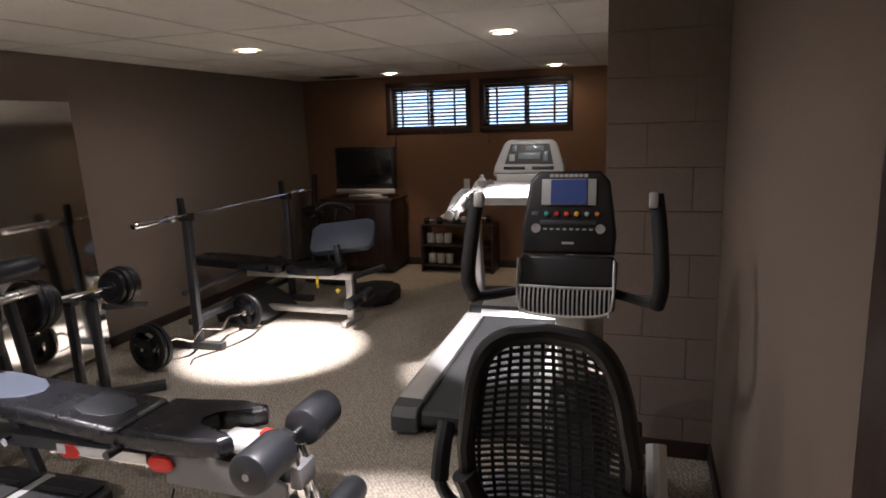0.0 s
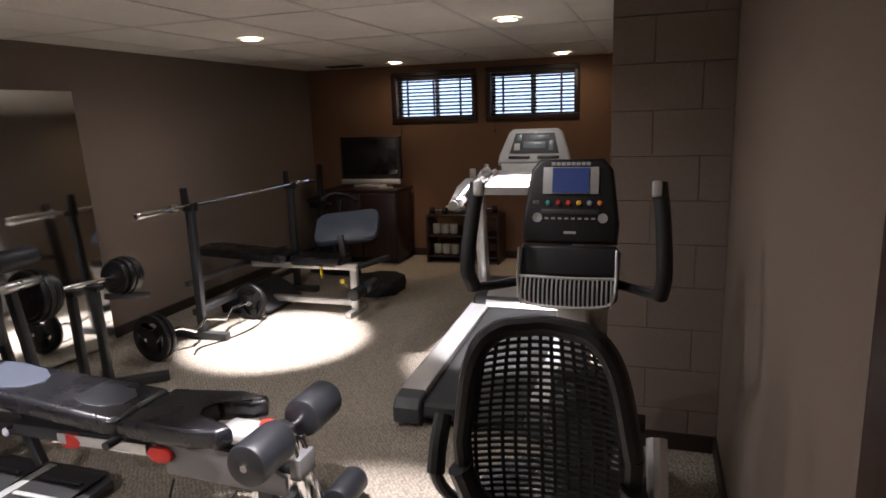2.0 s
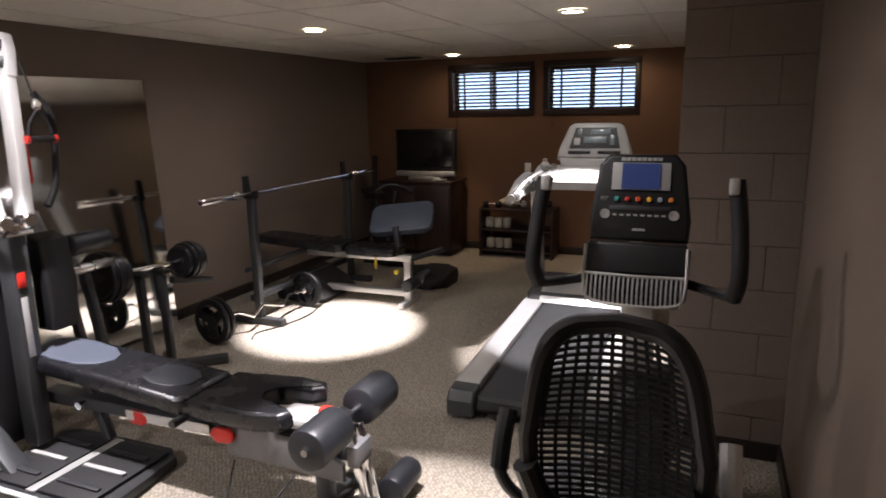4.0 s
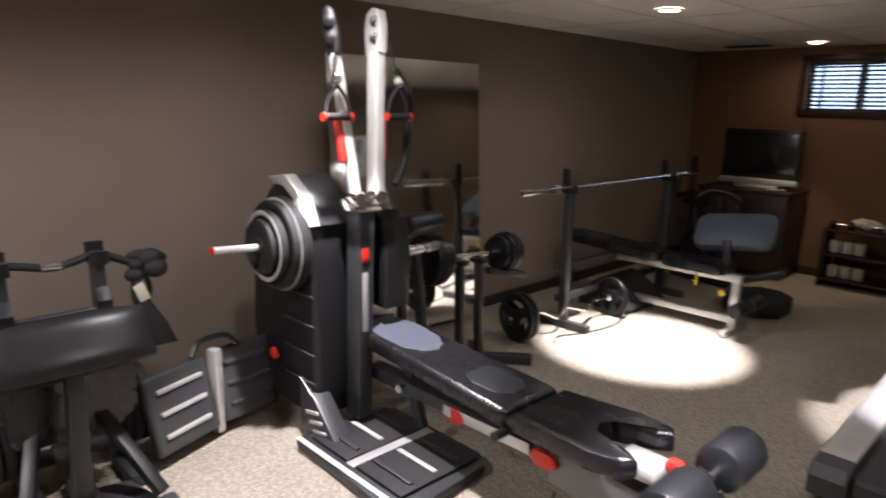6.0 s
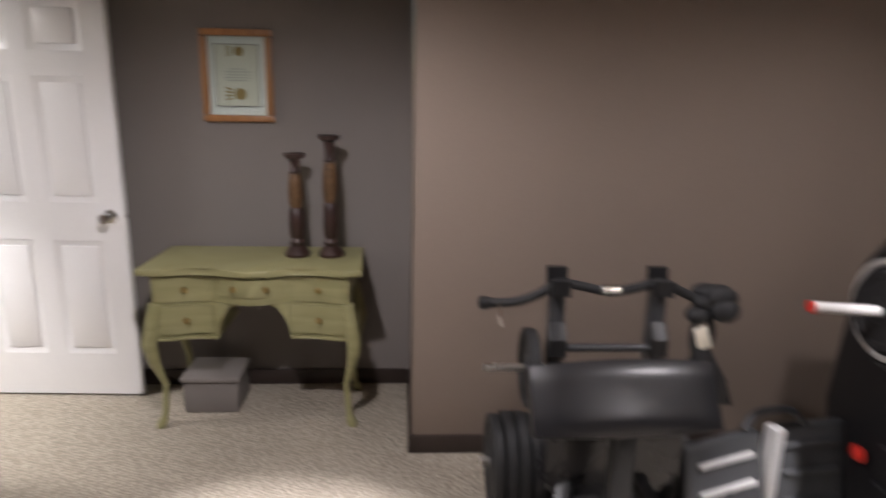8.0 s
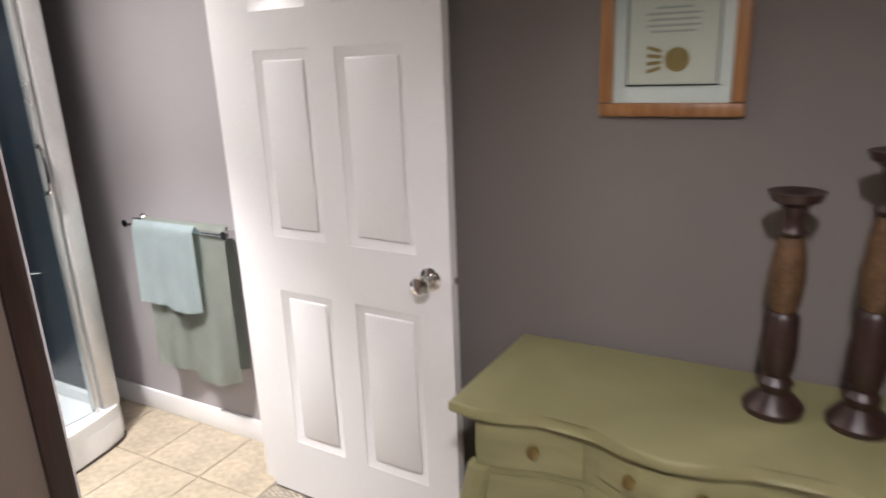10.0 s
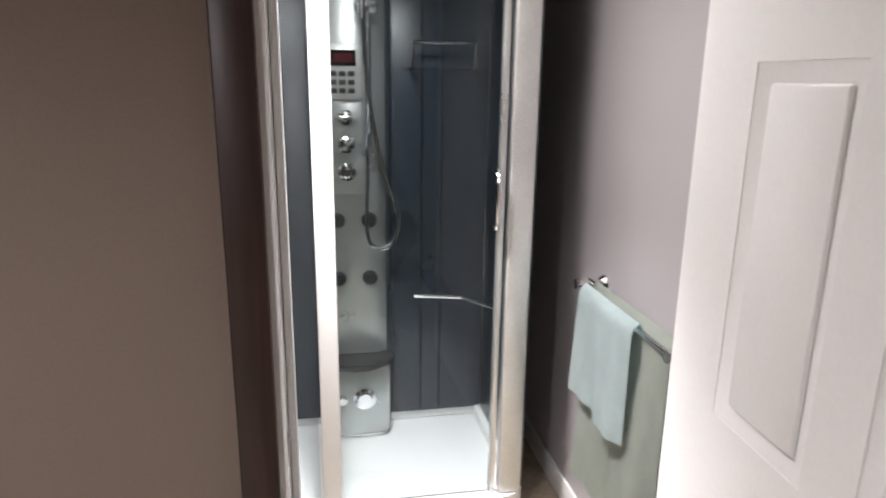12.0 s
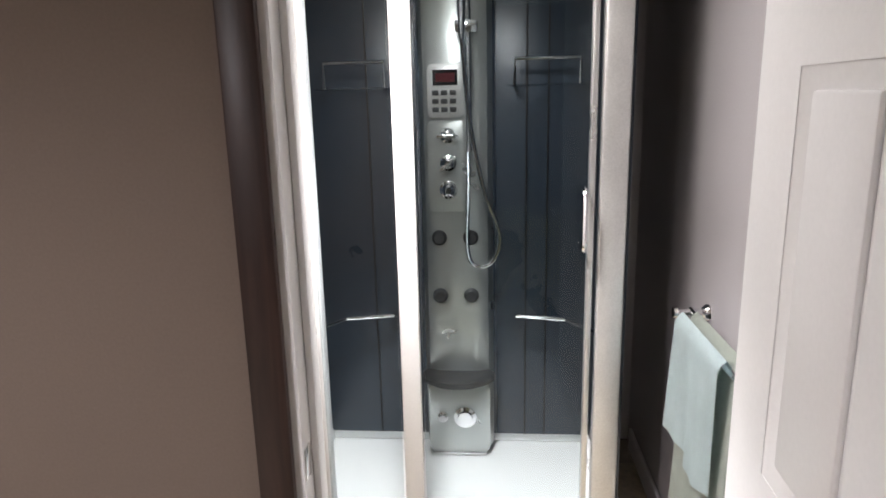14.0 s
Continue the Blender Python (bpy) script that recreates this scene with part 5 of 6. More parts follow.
for k in range(3):
    y, x = 6.80 + 0.09 * k, -2.25 + 0.26 * k
    h = thing("hand_weight", (x, y, 0.537), "small grey hand weight lying on the low shelf", "dumbbell", "hand weights on the shelf")
    part("handle", cyl(B(), (x - 0.05, y, 0.575), (x + 0.05, y, 0.575), 0.013), M["chrome"], h)
    for s in (-1, 1):
        part("head", cyl(B(), (x + s * 0.045, y, 0.575), (x + s * 0.10, y, 0.575), 0.038, None, 8, 0.008), M["grey_plastic" if k == 1 else "iron"], h)
cl = B()
for k in range(5):
    r = bmesh.ops.create_icosphere(cl, subdivisions=2, radius=0.05)
    bmesh.ops.transform(cl, matrix=Matrix.Translation((-2.16 + 0.03 * k, 6.95, 0.585 + 0.012 * (k % 2))) @ Matrix.Diagonal((1.2, 0.9, 0.75 + 0.1 * (k % 3), 1)), verts=cl.verts[-len(r["verts"]):])
solo("cloth", cl, M["paper"], "crumpled white cloth on top of the low shelf", "cloth")
out = thing("wall_outlet", (-1.93, YW, 0.95), "white switch plate on the rust brown wall", "outlet")
part("plate", span(B(), -1.965, -1.895, YW - 0.008, YW - 0.001, 0.89, 1.01, 0.003), M["white"], out)
part("toggle", span(B(), -1.937, -1.923, YW - 0.016, YW - 0.0085, 0.935, 0.965, 0.002), M["white"], out)

# ---- desk ----
dk = thing("writing_desk", (-4.33, -0.62, 0.0), "sage green painted desk with curved legs and five drawers", "desk")
A0, A1 = -1.075, -0.13
F, R = -4.14, -4.57


def front(y, bulge=1.0):
    """The serpentine front edge of the desk."""
    t = (y - A0) / (A1 - A0)
    return F - 0.035 + bulge * 0.035 * math.cos((t - 0.5) * 4 * math.pi) * (0.4 + 0.6 * math.cos((t - 0.5) * math.pi))


ys = [A0 + (A1 - A0) * k / 24 for k in range(25)]
top = [(front(y) + 0.03, y) for y in ys] + [(R, A1), (R, A0)]
top[0], top[24] = (front(A0) + 0.02, A0 - 0.02), (front(A1) + 0.02, A1 + 0.02)
part("top", prism(B(), top, "z", 0.735, 0.765, 0.008, 3), M["sage"], dk, "worn sage green top")
apron = [(front(y), y) for y in ys[1:-1]] + [(R + 0.02, A1 - 0.03), (R + 0.02, A0 + 0.03)]
part("apron", prism(B(), apron, "z", 0.60, 0.733), M["sage"], dk)
for y0, y1 in ((A0 + 0.045, A0 + 0.31), (A1 - 0.31, A1 - 0.045)):
    ped = [(front(y0 + (y1 - y0) * k / 6), y0 + (y1 - y0) * k / 6) for k in range(7)]
    part("pedestal", prism(B(), ped + [(R + 0.04, y1), (R + 0.04, y0)], "z", 0.44, 0.599), M["sage"], dk)
    part("pedestal_lip", prism(B(), [(x + 0.012, y) for x, y in ped] + [(R + 0.03, y1 + 0.008), (R + 0.03, y0 - 0.008)], "z", 0.425, 0.439, 0.004), M["sage"], dk)
    for z0, z1 in ((0.452, 0.585), (0.605, 0.722)):
        face = [(front(y0 + 0.02 + (y1 - y0 - 0.04) * k / 6) + 0.008, y0 + 0.02 + (y1 - y0 - 0.04) * k / 6) for k in range(7)]
        dr = part("drawer", prism(B(), face + [(x - 0.015, y) for x, y in face[::-1]], "z", z0, z1, 0.003, 1), M["sage"], dk)
        ym = (y0 + y1) / 2
        part("knob", lathe(B(), (front(ym) + 0.006, ym, (z0 + z1) / 2), (1, 0, 0), [(0, 0.008), (0.010, 0.007), (0.014, 0.014), (0.022, 0.014), (0.026, 0.006)], 14), M["brass"], dr, "aged brass knob")
y0, y1 = A0 + 0.33, A1 - 0.33
face = [(front(y0 + (y1 - y0) * k / 8) + 0.008, y0 + (y1 - y0) * k / 8) for k in range(9)]
dr = part("drawer", prism(B(), face + [(x - 0.015, y) for x, y in face[::-1]], "z", 0.635, 0.722, 0.003, 1), M["sage"], dk)
for ym in (y0 + 0.07, y1 - 0.07):
    part("knob", lathe(B(), (front(ym) + 0.006, ym, 0.678), (1, 0, 0), [(0, 0.008), (0.010, 0.007), (0.014, 0.014), (0.022, 0.014), (0.026, 0.006)], 14), M["brass"], dr, "aged brass knob")
for s, ye in ((1, y0 - 0.02), (-1, y1 + 0.02)):
    part("arch_bracket", prism(B(), [(ye, 0.60), (ye + s * 0.12, 0.60), (ye + s * 0.05, 0.575), (ye + s * 0.015, 0.52), (ye, 0.44)], "x", F - 0.06, F - 0.04, 0.003), M["sage"], dk)
for x, sx in ((F - 0.03, 1), (R + 0.05, -1)):
    for y, sy in ((A0 + 0.05, -1), (A1 - 0.05, 1)):
        prof = [(0.0, 0.02), (0.02, 0.024), (0.06, 0.014), (0.20, 0.014), (0.32, 0.024), (0.42, 0.034), (0.60, 0.03)]
        bm = B()
        rings = []
        for z, r in prof:
            off = 0.035 * math.exp(-((z - 0.40) / 0.12) ** 2) + 0.02 * math.exp(-(z / 0.05) ** 2) - 0.012 * math.exp(-((z - 0.17) / 0.1) ** 2)
            c = Vector((x + sx * off * (1 if sx > 0 else 0.4), y + sy * off, z))
            rings.append([bm.verts.new(c + Vector((r * math.cos(k * math.tau / 10), r * math.sin(k * math.tau / 10), 0))) for k in range(10)])
        for q, w in zip(rings, rings[1:]):
            for k in range(10):
                bm.faces.new((q[k], q[(k + 1) % 10], w[(k + 1) % 10], w[k])).smooth = True
        bm.faces.new(rings[0][::-1]), bm.faces.new(rings[-1])
        part("leg", bm, M["sage"], dk)


def candlestick(x, y, h, label):
    c = thing("candlestick", (x, y, 0.765), label, "candlestick", "candlesticks on the desk")
    z = 0.765
    part("foot", lathe(B(), (x, y, z), (0, 0, 1), [(0, 0.060), (0.015, 0.062), (0.03, 0.050), (0.05, 0.032), (0.07, 0.036), (0.085, 0.026)], 24), M["carved"], c)
    part("lower_stem", lathe(B(), (x, y, z + 0.086), (0, 0, 1), [(0, 0.026), (0.02, 0.034), (0.06, 0.037), (h * 0.28, 0.033), (h * 0.30, 0.026)], 24), M["carved"], c)
    part("upper_stem", lathe(B(), (x, y, z + 0.087 + h * 0.30), (0, 0, 1), [(0, 0.024), (0.02, 0.031), (0.07, 0.036), (h * 0.26, 0.031), (h * 0.33, 0.024)], 24), M["carved_gold"], c, "gilded carved middle")
    t = z + 0.088 + h * 0.63
    part("neck", lathe(B(), (x, y, t), (0, 0, 1), [(0, 0.022), (0.01, 0.028), (0.03, 0.020), (z + h - t - 0.03, 0.026)], 20), M["carved"], c)
    part("cup", lathe(B(), (x, y, z + h - 0.03), (0, 0, 1), [(0, 0.026), (0.012, 0.046), (0.03, 0.052), (0.03, 0.040), (0.022, 0.02)], 24), M["carved"], c)


candlestick(-4.40, -0.43, 0.485, "shorter dark carved wooden candlestick on the green desk")
candlestick(-4.40, -0.27, 0.57, "taller dark carved wooden candlestick with gilded middle on desk")
bxx = thing("storage_box", (-4.40, -0.86, 0), "low grey fabric box on the carpet under the desk", "box")
part("body", span(B(), -4.52, -4.28, -0.98, -0.72, 0, 0.16, 0.01), M["grey"], bxx)
part("lid", span(B(), -4.53, -4.27, -0.99, -0.71, 0.161, 0.185, 0.008), M["grey"], bxx)

# ---- framed print ----
PY0, PY1, PZ0, PZ1 = -0.88, -0.55, 1.375, 1.80
pic = thing("picture_frame", (XD, -0.70, 1.37), "honey oak framed certificate with a small brown hand print", "picture")
w = 0.032
for y0, y1, z0, z1 in ((PY0, PY1, PZ0, PZ0 + w), (PY0, PY1, PZ1 - w, PZ1), (PY0, PY0 + w, PZ0 + w + 0.001, PZ1 - w - 0.001), (PY1 - w, PY1, PZ0 + w + 0.001, PZ1 - w - 0.001)):
    part("frame_rail", span(B(), XD + 0.002, XD + 0.024, y0, y1, z0, z1, 0.006), M["oak"], pic)
part("mount", span(B(), XD + 0.002, XD + 0.008, PY0 + w, PY1 - w, PZ0 + w, PZ1 - w), M["mount"], pic, "white card mount")
pp = part("certificate", span(B(), XD + 0.0085, XD + 0.0115, PY0 + 0.065, PY1 - 0.065, PZ0 + 0.075, PZ1 - 0.07), M["paper"], pic, "cream printed sheet")
cy_, X0 = (PY0 + PY1) / 2, XD + 0.0118
for y0, y1, z0, z1 in ((PY0 + 0.062, PY0 + 0.065, PZ0 + 0.072, PZ1 - 0.067), (PY1 - 0.065, PY1 - 0.062, PZ0 + 0.072, PZ1 - 0.067), (PY0 + 0.062, PY1 - 0.062, PZ0 + 0.071, PZ0 + 0.074), (PY0 + 0.062, PY1 - 0.062, PZ1 - 0.07, PZ1 - 0.067)):
    part("border_line", span(B(), XD + 0.0087, XD + 0.0122, y0, y1, z0, z1), M["base"], pp)
for k in range(5):
    hw = (0.05, 0.06, 0.055, 0.06, 0.04)[k]
    part("text_line", span(B(), X0, X0 + 0.0006, cy_ - hw, cy_ + hw, 1.565 + k * 0.013, 1.570 + k * 0.013), M["inkline"], pp)
for zc, hh in ((1.505, 0.028), (1.70, 0.022)):
    part("print", lathe(B(), (X0, cy_ + 0.012, zc), (1, 0, 0), [(0, hh), (0.0008, hh)], 18), M["ink"], pp, "brown hand-shaped print")
    for k in range(4):
        part("print", box(B(), (X0 + 0.0006, cy_ - hh - 0.012, zc - hh * 0.8 + k * hh * 0.55), (0.001, hh * 1.2, hh * 0.3), Matrix.Rotation(radians(18 - 12 * k), 3, "X")), M["ink"], pp)
pane = part("pane", span(B(), XD + 0.0135, XD + 0.0150, PY0 + w, PY1 - w, PZ0 + w, PZ1 - w), M["glass"], pic)
pane.visible_shadow = False

# ---- bathroom door leaf, folded back against the desk wall ----
leaf = thing("door_leaf", (-4.505, -1.985, 0.0), "white six-panel door standing open against the grey wall", "door")
W, H, T = 0.80, 2.0, 0.035
lm = Matrix.Translation((-4.505, -2.045, 0.012)) @ Matrix.Rotation(radians(-2.0), 4, "Z")


def lf(bm):
    bmesh.ops.transform(bm, matrix=lm, verts=bm.verts[:])
    return bm


cols_ = [(0.140, 0.358), (0.452, 0.690)]
rws = [(0.22, 0.80), (0.985, 1.56), (1.67, 1.88)]
bm = B()
for y0, y1 in ((0, 0.140), (0.358, 0.452), (0.690, W)):
    span(bm, -T / 2, T / 2, y0, y1, 0, H)
for y0, y1 in cols_:
    for z0, z1 in ((0, 0.22), (0.80, 0.985), (1.56, 1.67), (1.88, H)):
        span(bm, -T / 2, T / 2, y0, y1, z0, z1)
    for z0, z1 in rws:
        span(bm, -T / 2 + 0.012, T / 2 - 0.012, y0, y1, z0, z1)
part("leaf_body", lf(bm), M["white"], leaf)
for y0, y1 in cols_:
    for z0, z1 in rws:
        bm = span(B(), T / 2 - 0.014, T / 2 - 0.003, y0 + 0.030, y1 - 0.030, z0 + 0.030, z1 - 0.030, 0.009)
        part("panel", lf(bm), M["white"], leaf)
        bm = B()
        ring = [((y0, z0), (y1, z0), (y1, z1), (y0, z1)), ((y0 + 0.028, z0 + 0.028), (y1 - 0.028, z0 + 0.028), (y1 - 0.028, z1 - 0.028), (y0 + 0.028, z1 - 0.028))]
        o, q = [bm.verts.new((T / 2 - 0.001, *p)) for p in ring[0]], [bm.verts.new((T / 2 - 0.0115, *p)) for p in ring[1]]
        for k in range(4):
            bm.faces.new((o[k], o[(k + 1) % 4], q[(k + 1) % 4], q[k]))
        part("panel_moulding", lf(bm), M["white"], leaf)
part("rose", lf(lathe(B(), (T / 2, W - 0.065, 0.92), (1, 0, 0), [(0, 0.034), (0.006, 0.034), (0.010, 0.026), (0.012, 0.014)], 24)), M["chrome"], leaf, "chrome rose")
part("knob", lf(lathe(B(), (T / 2 + 0.012, W - 0.065, 0.92), (1, 0, 0), [(0, 0.012), (0.02, 0.011), (0.028, 0.018), (0.040, 0.027), (0.052, 0.029), (0.062, 0.024), (0.066, 0.012)], 24)), M["chrome"], leaf, "chrome round knob")
part("latch", lf(box(B(), (0, W + 0.004, 0.92), (0.014, 0.012, 0.02), None, 0.003)), M["chrome"], leaf)
for z in (0.22, 1.0, 1.78):
    part("hinge", lf(cyl(B(), (-T / 2 + 0.0, -0.008, z), (-T / 2 + 0.0, -0.008, z + 0.09), 0.007)), M["chrome"], leaf)

# ---- shower cabin ----
sw = thing("shower_cabin", (-3.95, -3.15, 0.0), "shower cabin with dark glass back, clear sliding doors, white tray", "shower")
X0s, X1s, YF, YBk = -4.50, -3.36, -2.90, -3.52
tr = [(X0s, YBk - 0.06), (X1s, YBk - 0.06), (X1s, YF + 0.02)]
for k in range(9):
    a = k / 8
    tr.append((X1s - (X1s - X0s - 0.14) * a, YF + 0.02 + 0.075 * math.sin(math.pi * (0.1 + 0.78 * a))))
tr += [(X0s + 0.05, YF + 0.02), (X0s + 0.012, YF - 0.02), (X0s, YF - 0.08)]
part("tray", prism(B(), tr, "z", 0.006, 0.115, 0.012, 3), M["acrylic"], sw, "white acrylic tray")
inner = [(x * 0.92 + (X0s + X1s) / 2 * 0.08, y * 0.88 + (YF + YBk) / 2 * 0.12) for x, y in tr]
bm = B()
n = len(tr)
lo, hi = [bm.verts.new((*p, 0.114)) for p in tr], [bm.verts.new((*p, 0.165)) for p in tr]
hi2, lo2 = [bm.verts.new((*p, 0.165)) for p in inner], [bm.verts.new((*p, 0.12)) for p in inner]
for q, wv in ((lo, hi), (hi, hi2), (hi2, lo2), (lo2, lo)):
    for k in range(n):
        bm.faces.new((q[k], q[(k + 1) % n], wv[(k + 1) % n], wv[k]))
part("tray_rim", bm, M["acrylic"], sw)
part("tray_mat", span(B(), -4.02, -3.86, -3.16, -3.0, 0.1155, 0.122, 0.003), M["acrylic"], sw)
part("column_sill", span(B(), -4.06, -3.84, -3.435, -3.41, 0.123, 0.135, 0.004), M["chrome"], sw, "chrome strip under the column")
part("tray_seal", tube(B(), [(x, y, 0.006) for x, y in tr[3:-1]], 0.006, 6), M["base"], sw, "dark joint under the tray")
for x0, x1 in ((X0s + 0.02, -4.10), (-4.098, -3.80), (-3.798, X1s - 0.02)):
    part("back_panel", span(B(), x0, x1, YBk - 0.008, YBk, 0.16, 2.08, 0.001), M["navy"], sw, "dark blue glass panel")
for x in (X0s + 0.012, X1s - 0.018):
    part("side_panel", span(B(), x, x + 0.008, YBk + 0.01, YF - 0.02, 0.16, 2.08, 0.001), M["navy"], sw, "dark blue glass panel")
for x in (-4.30, -4.22, -3.62):
    part("panel_seam", span(B(), x, x + 0.006, YBk + 0.001, YBk + 0.006, 0.16, 2.08), M["black"], sw)
for x, r, mt in ((X0s + 0.065, 0.040, "silver"), (X1s - 0.19, 0.016, "white")):
    part("corner_post", span(B(), x - r, x + r, YF - 0.035, YF + 0.015, 0.165, 2.08, 0.012), M[mt], sw, "white metal post")
part("corner_trim", span(B(), X0s + 0.118, X0s + 0.135, YF - 0.03, YF + 0.01, 0.165, 2.08, 0.004), M["trimmetal"], sw, "smooth aluminium edge")
part("wall_profile", span(B(), X1s - 0.165, X1s - 0.15, YF - 0.03, YF + 0.02, 0.165, 2.08, 0.004), M["trimmetal"], sw)
part("door_stile", span(B(), -3.868, -3.808, YF + 0.012, YF + 0.04, 0.17, 2.06, 0.008), M["white"], sw, "white sliding door stile")
for x0, x1, y in ((X0s + 0.135, -3.87, YF - 0.012), (-3.80, X1s - 0.20, YF + 0.02)):
    p = part("glass_pane", span(B(), x0, x1, y, y + 0.005, 0.17, 2.06), M["shower_glass"], sw)
    p.visible_shadow = False
part("head_rail", span(B(), X0s + 0.02, X1s - 0.02, YF - 0.035, YF + 0.04, 2.082, 2.125, 0.008), M["white"], sw)
part("roof", span(B(), X0s + 0.01, X1s - 0.01, YBk, YF - 0.04, 2.09, 2.12, 0.006), M["acrylic"], sw)
part("door_pull", tube(B(), [(X0s + 0.15, YF + 0.005, 1.10), (X0s + 0.15, YF + 0.045, 1.12), (X0s + 0.15, YF + 0.045, 1.26), (X0s + 0.15, YF + 0.005, 1.28)], 0.008, 8), M["chrome"], sw, "chrome door pull")
part("roof_lamp", lathe(B(), (-3.90, -3.32, 2.086), (0, 0, -1), [(0, 0.05), (0.006, 0.05), (0.012, 0.035)], 20), M["lamp"], sw, "warm lit roof lamp")

# column with its fittings
KX0, KX1, KY = -4.09, -3.815, YBk + 0.075
part("column", prism(B(), [(KX0, YBk + 0.002), (KX0 + 0.02, KY - 0.02), (KX0 + 0.055, KY), (KX1 - 0.055, KY), (KX1 - 0.02, KY - 0.02), (KX1, YBk + 0.002)], "z", 0.122, 2.06, 0.004, 2), M["column"], sw, "satin silver shower column")
ctl = part("control_panel", prism(B(), rounded(-3.985, -3.855, 1.47, 1.66, 0.02), "y", KY + 0.001, KY + 0.014, 0.004), M["silver"], sw, "silver control panel")
part("control_screen", span(B(), -3.965, -3.875, KY + 0.0145, KY + 0.017, 1.585, 1.64), M["screen"], ctl, "dark red display")
part("control_digits", span(B(), -3.955, -3.885, KY + 0.0172, KY + 0.0178, 1.597, 1.628), mat("dark_red_digits", (0.07, 0.006, 0.01), 0.3, 0, 0.1, 9, 90, 0.0), ctl)
for i in range(3):
    for j in range(3):
        part("control_key", span(B(), -3.96 + 0.032 * i, -3.936 + 0.032 * i, KY + 0.0145, KY + 0.019, 1.49 + 0.03 * j, 1.508 + 0.03 * j, 0.003), M["gun"], ctl)
part("plate", prism(B(), rounded(-3.99, -3.85, 1.12, 1.46, 0.02), "y", KY + 0.0005, KY + 0.005, 0.002), M["column"], sw)
for z, r in ((1.405, 0.028), (1.305, 0.030), (1.205, 0.034)):
    kn = part("valve", lathe(B(), (-3.925, KY + 0.005, z), (0, 1, 0), [(0, r), (0.008, r), (0.012, r * 0.7), (0.03, r * 0.62), (0.036, r * 0.4)], 22), M["chrome"], sw, "chrome valve")
    if z > 1.25:
        part("lever", box(B(), (-3.925, KY + 0.038, z), (0.08, 0.012, 0.013), Matrix.Rotation(radians(0 if z > 1.35 else 40), 3, "Y"), 0.004), M["chrome"], kn)
for z in (1.02, 0.79):
    for x in (-3.885, -4.005):
        part("jet", lathe(B(), (x, KY - 0.002, z), (0, 1, 0), [(0, 0.030), (0.008, 0.029), (0.020, 0.020), (0.022, 0.008)], 20), M["gun"], sw, "dark body jet")
part("seat", prism(B(), [(-3.95 + 0.145 * math.cos(k * math.tau / 28), YBk + 0.10 + 0.10 * math.sin(k * math.tau / 28)) for k in range(28)], "z", 0.45, 0.475, 0.008), M["gun"], sw, "dark oval fold-down seat")
part("lower_box", prism(B(), rounded(-4.075, -3.83, 0.125, 0.44, 0.03), "y", KY + 0.001, KY + 0.03, 0.012), M["column"], sw)
for x, r in ((-3.975, 0.045), (-3.885, 0.022)):
    part("lower_dial", lathe(B(), (x, KY + 0.03, 0.29), (0, 1, 0), [(0, r), (0.01, r), (0.014, r * 0.7), (0.022, r * 0.6)], 22), M["chrome"], sw)
part("slide_rail", cyl(B(), (-4.005, KY + 0.05, 1.35), (-4.005, KY + 0.05, 2.0), 0.011), M["chrome"], sw)
for z in (1.36, 1.98):
    part("rail_mount", cyl(B(), (-4.005, KY, z), (-4.005, KY + 0.05, z), 0.011), M["chrome"], sw)
part("slider", box(B(), (-4.0, KY + 0.06, 1.78), (0.08, 0.045, 0.045), None, 0.01), M["chrome"], sw)
part("hand_shower", lathe(B(), (-3.985, KY + 0.09, 1.74), (0, 0.12, 1), [(0, 0.010), (0.10, 0.013), (0.19, 0.016), (0.21, 0.035), (0.235, 0.038), (0.24, 0.02)], 18), M["chrome"], sw, "chrome hand shower")
part("hose", tube(B(), [(-3.985, KY + 0.085, 1.74), (-4.01, KY + 0.07, 1.45), (-4.06, KY + 0.06, 1.20), (-4.115, KY + 0.05, 1.04), (-4.09, KY + 0.05, 0.94), (-4.03, KY + 0.05, 0.92), (-3.995, KY + 0.045, 0.98), (-4.0, KY + 0.03, 1.20), (-4.0, KY + 0.02, 1.36)], 0.0075, 10), M["chrome"], sw, "chrome shower hose")
# shelves with chrome rails
for s, xa, xb in ((1, -4.40, -4.17), (-1, -3.70, -3.48)):
    shelf_glass = part("upper_shelf", span(B(), xa - 0.03, xb + 0.03, YBk + 0.002, YBk + 0.10, 1.575, 1.583), M["shower_glass"], sw, "clear glass shelf")
    shelf_glass.visible_shadow = False
    part("shelf_rail", tube(B(), [(xa, YBk + 0.01, 1.585), (xa, YBk + 0.10, 1.585), (xa, YBk + 0.10, 1.67), (xb, YBk + 0.10, 1.67), (xb, YBk + 0.10, 1.585), (xb, YBk + 0.01, 1.585)], 0.007, 8, False), M["chrome"], sw, "chrome shelf rail")
cl_ = [(-4.175, YBk + 0.01, 0.715), (-4.18, YBk + 0.10, 0.715), (-4.36, YBk + 0.14, 0.715), (-4.455, YBk + 0.28, 0.715), (-4.475, YBk + 0.28, 0.715)]
part("corner_rail", tube(B(), cl_, 0.008, 8, False), M["chrome"], sw, "chrome corner rail")
part("corner_rail", tube(B(), [(2 * -3.94 - x, y, z) for x, y, z in cl_], 0.008, 8, False), M["chrome"], sw, "chrome corner rail")

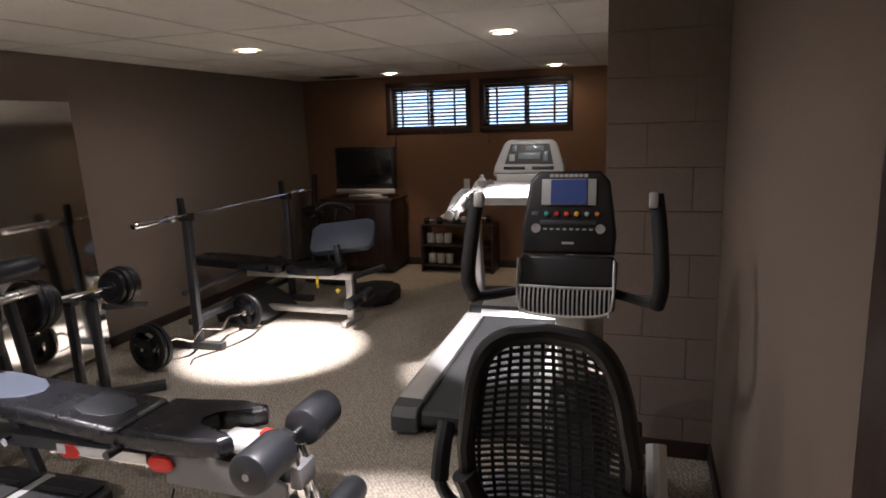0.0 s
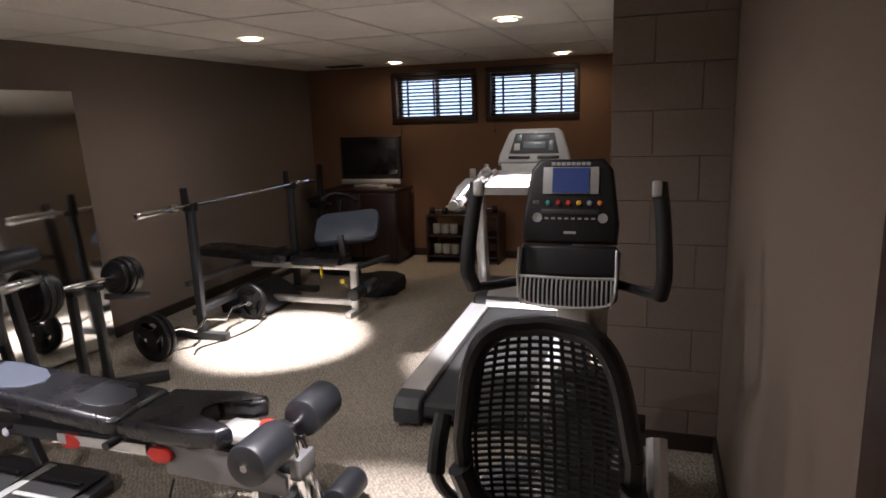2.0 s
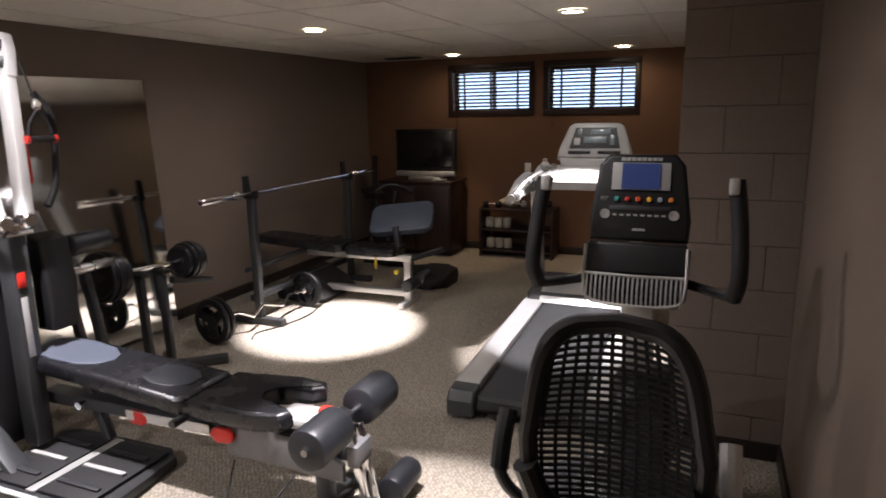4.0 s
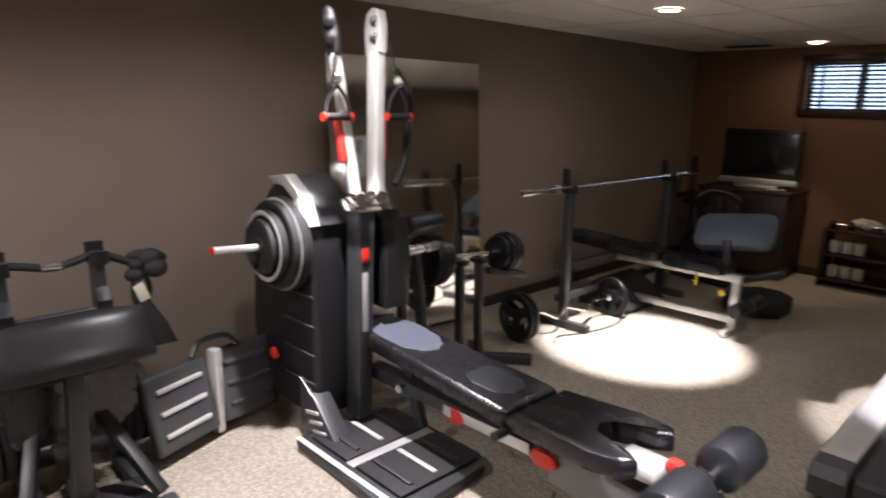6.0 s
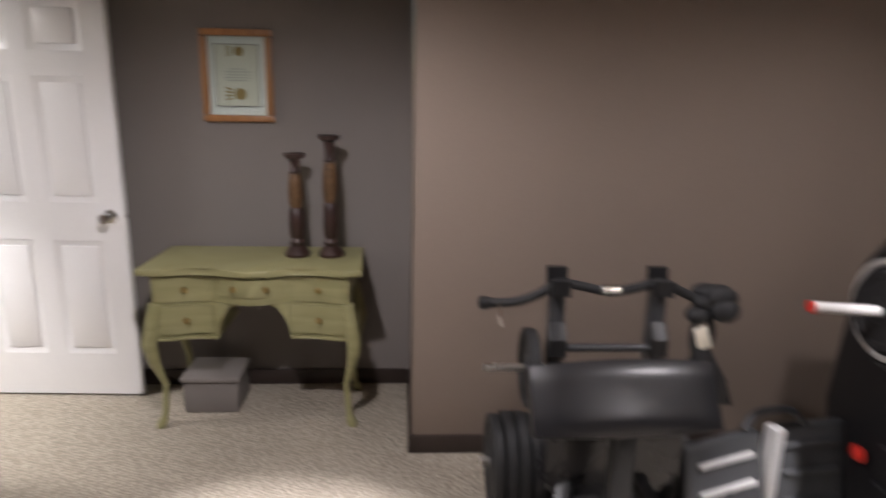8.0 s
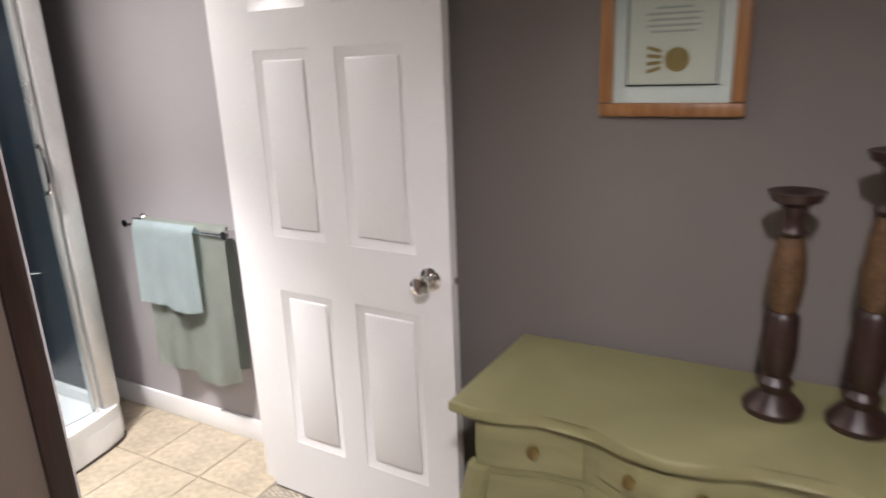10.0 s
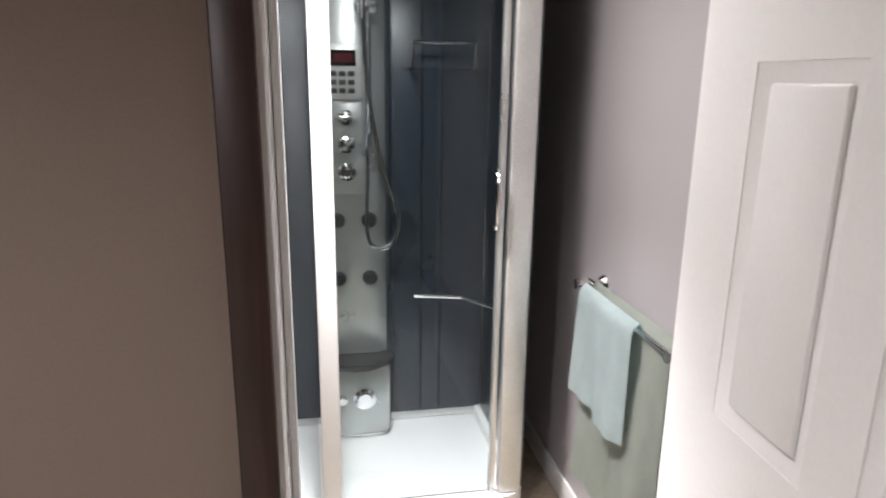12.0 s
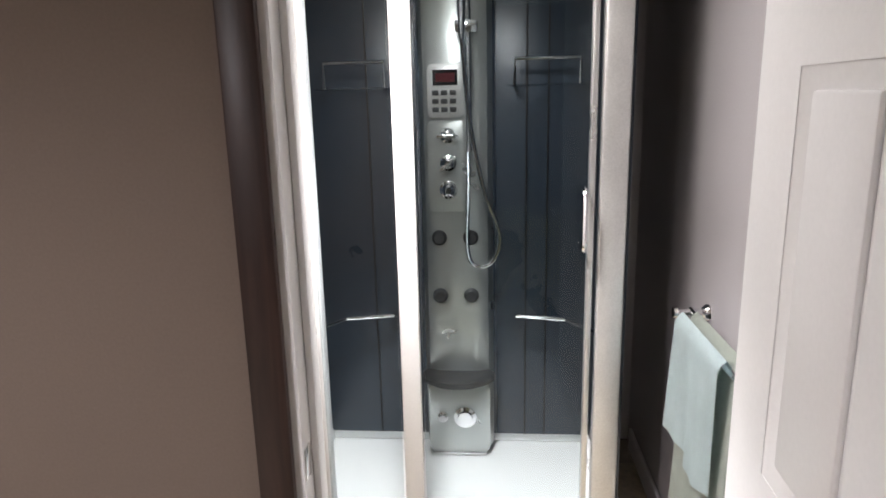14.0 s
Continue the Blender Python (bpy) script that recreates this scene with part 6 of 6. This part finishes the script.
# ---- towel bar and towels ----
tb = thing("towel_bar", (BX, -2.55, 0.92), "chrome double towel bar on the pale grey bathroom wall", "towel bar")
TA, TB, TZ = -2.83, -2.27, 0.925
for x, z, r in ((BX + 0.075, TZ, 0.009), (BX + 0.045, TZ + 0.012, 0.008)):
    part("rod", cyl(B(), (x, TA - 0.01, z), (x, TB + 0.01, z), r), M["chrome"], tb)
for y in (TA, TB):
    part("bracket", lathe(B(), (BX, y, TZ + 0.006), (1, 0, 0), [(0, 0.026), (0.008, 0.024), (0.02, 0.012), (0.08, 0.011), (0.088, 0.018), (0.098, 0.016)], 18), M["chrome"], tb)


def towel(name, y0, y1, x, zt, zf, zb, material, label, seed):
    """A towel folded over the rod: wavy front and back falls with thickness."""
    rng = random.Random(seed)
    bm = B()
    prof = [(x - 0.018, zb)] + [(x - 0.018, zb + (zt - 0.02 - zb) * k / 8) for k in range(1, 9)] + [(x - 0.012, zt - 0.004), (x, zt + 0.012), (x + 0.014, zt - 0.002)] + [(x + 0.02, zt - 0.02 - (zt - 0.02 - zf) * k / 14) for k in range(15)]
    NY, ph = 26, rng.uniform(0, 6)
    grid = []
    for i in range(NY + 1):
        t = i / NY
        rowv = []
        for j, (px, pz) in enumerate(prof):
            low = max(0.0, (zt - pz) / 0.5)
            wav = 0.014 * low * (math.sin(t * 9 + ph) + 0.5 * math.sin(t * 21 + ph * 2))
            rowv.append(bm.verts.new((px + wav + 0.012 * low * (1 if j > 10 else 0.2), y0 + (y1 - y0) * t * (1 - 0.06 * low) + 0.03 * low * (y1 - y0), pz + 0.012 * low * math.sin(t * 5 + ph))))
        grid.append(rowv)
    for a, b in zip(grid, grid[1:]):
        for j in range(len(prof) - 1):
            bm.faces.new((a[j], b[j], b[j + 1], a[j + 1])).smooth = True
    r = bmesh.ops.solidify(bm, geom=bm.faces[:], thickness=0.008)
    ob = thing(name, (x, (y0 + y1) / 2, zf), label, "towel")
    part("cloth", bm, material, ob)
    return ob


towel("bath_towel", TA + 0.06, TB - 0.03, BX + 0.05, TZ + 0.018, 0.30, 0.34, M["towel_green"], "large pale green bath towel hung over the bar", 3)
towel("hand_towel", TA + 0.05, TA + 0.40, BX + 0.085, TZ + 0.014, 0.60, 0.64, M["towel_blue"], "pale blue hand towel folded over the front bar", 8)

# ---- bathroom lamp ----
bl = thing("bath_ceiling_light", (-3.86, -2.50, CEIL), "round white bathroom ceiling light, lit", "ceiling light")
part("base", lathe(B(), (-3.86, -2.50, CEIL - 0.03), (0, 0, 1), [(0, 0.15), (0.02, 0.155), (0.029, 0.15)], 32), M["white"], bl)
dome = part("dome", lathe(B(), (-3.86, -2.50, CEIL - 0.031), (0, 0, -1), [(0, 0.145), (0.03, 0.13), (0.05, 0.08), (0.058, 0.02)], 32), glow("lit_opal_glass", (1.0, 0.94, 0.86), 5), bl, "glowing opal dome")
dome.visible_shadow = False

# ---- pieces: floor tiles and wall blocks ----
host = bpy.data.objects["floor_bath"]
bm = box(B(), (0, 0, 0), (0.298, 0.298, 0.010), None, 0.002, 1)
tile_me = finish("floor_tile", bm, M["tile"])
first = tile_me
for i in range(7):
    for j in range(6):
        x, y = BX + 0.152 + i * 0.303, YP - 0.062 - 0.152 - j * 0.303
        if x > BL - 0.1 or y < BY + 0.1:
            continue
        ob = first if first else new("floor_tile", tile_me.data)
        first = None
        ob.parent, ob.location = host, (x, y, -0.0035)
host = bpy.data.objects["wall_block"]
meshes = {}
for r in range(11):
    z0, h = r * 0.2, 0.2
    top_ = min(CEIL, z0 + h) - 0.0015
    cuts = [-0.18, 0.0, 0.33] if r % 2 else [-0.18, 0.20, 0.33]
    for a, b in zip(cuts, cuts[1:]):
        key = (round(b - a, 3), round(top_ - z0, 3))
        if key not in meshes:
            ob = finish("block", box(B(), (0, 0, 0), (b - a - 0.002, 0.03, top_ - z0 - 0.001), None, 0.0015, 1), M["block"])
            meshes[key] = ob.data
        else:
            ob = new("block", meshes[key])
        ob.parent, ob.location = host, ((a + b) / 2, 3.102, (z0 + top_) / 2)
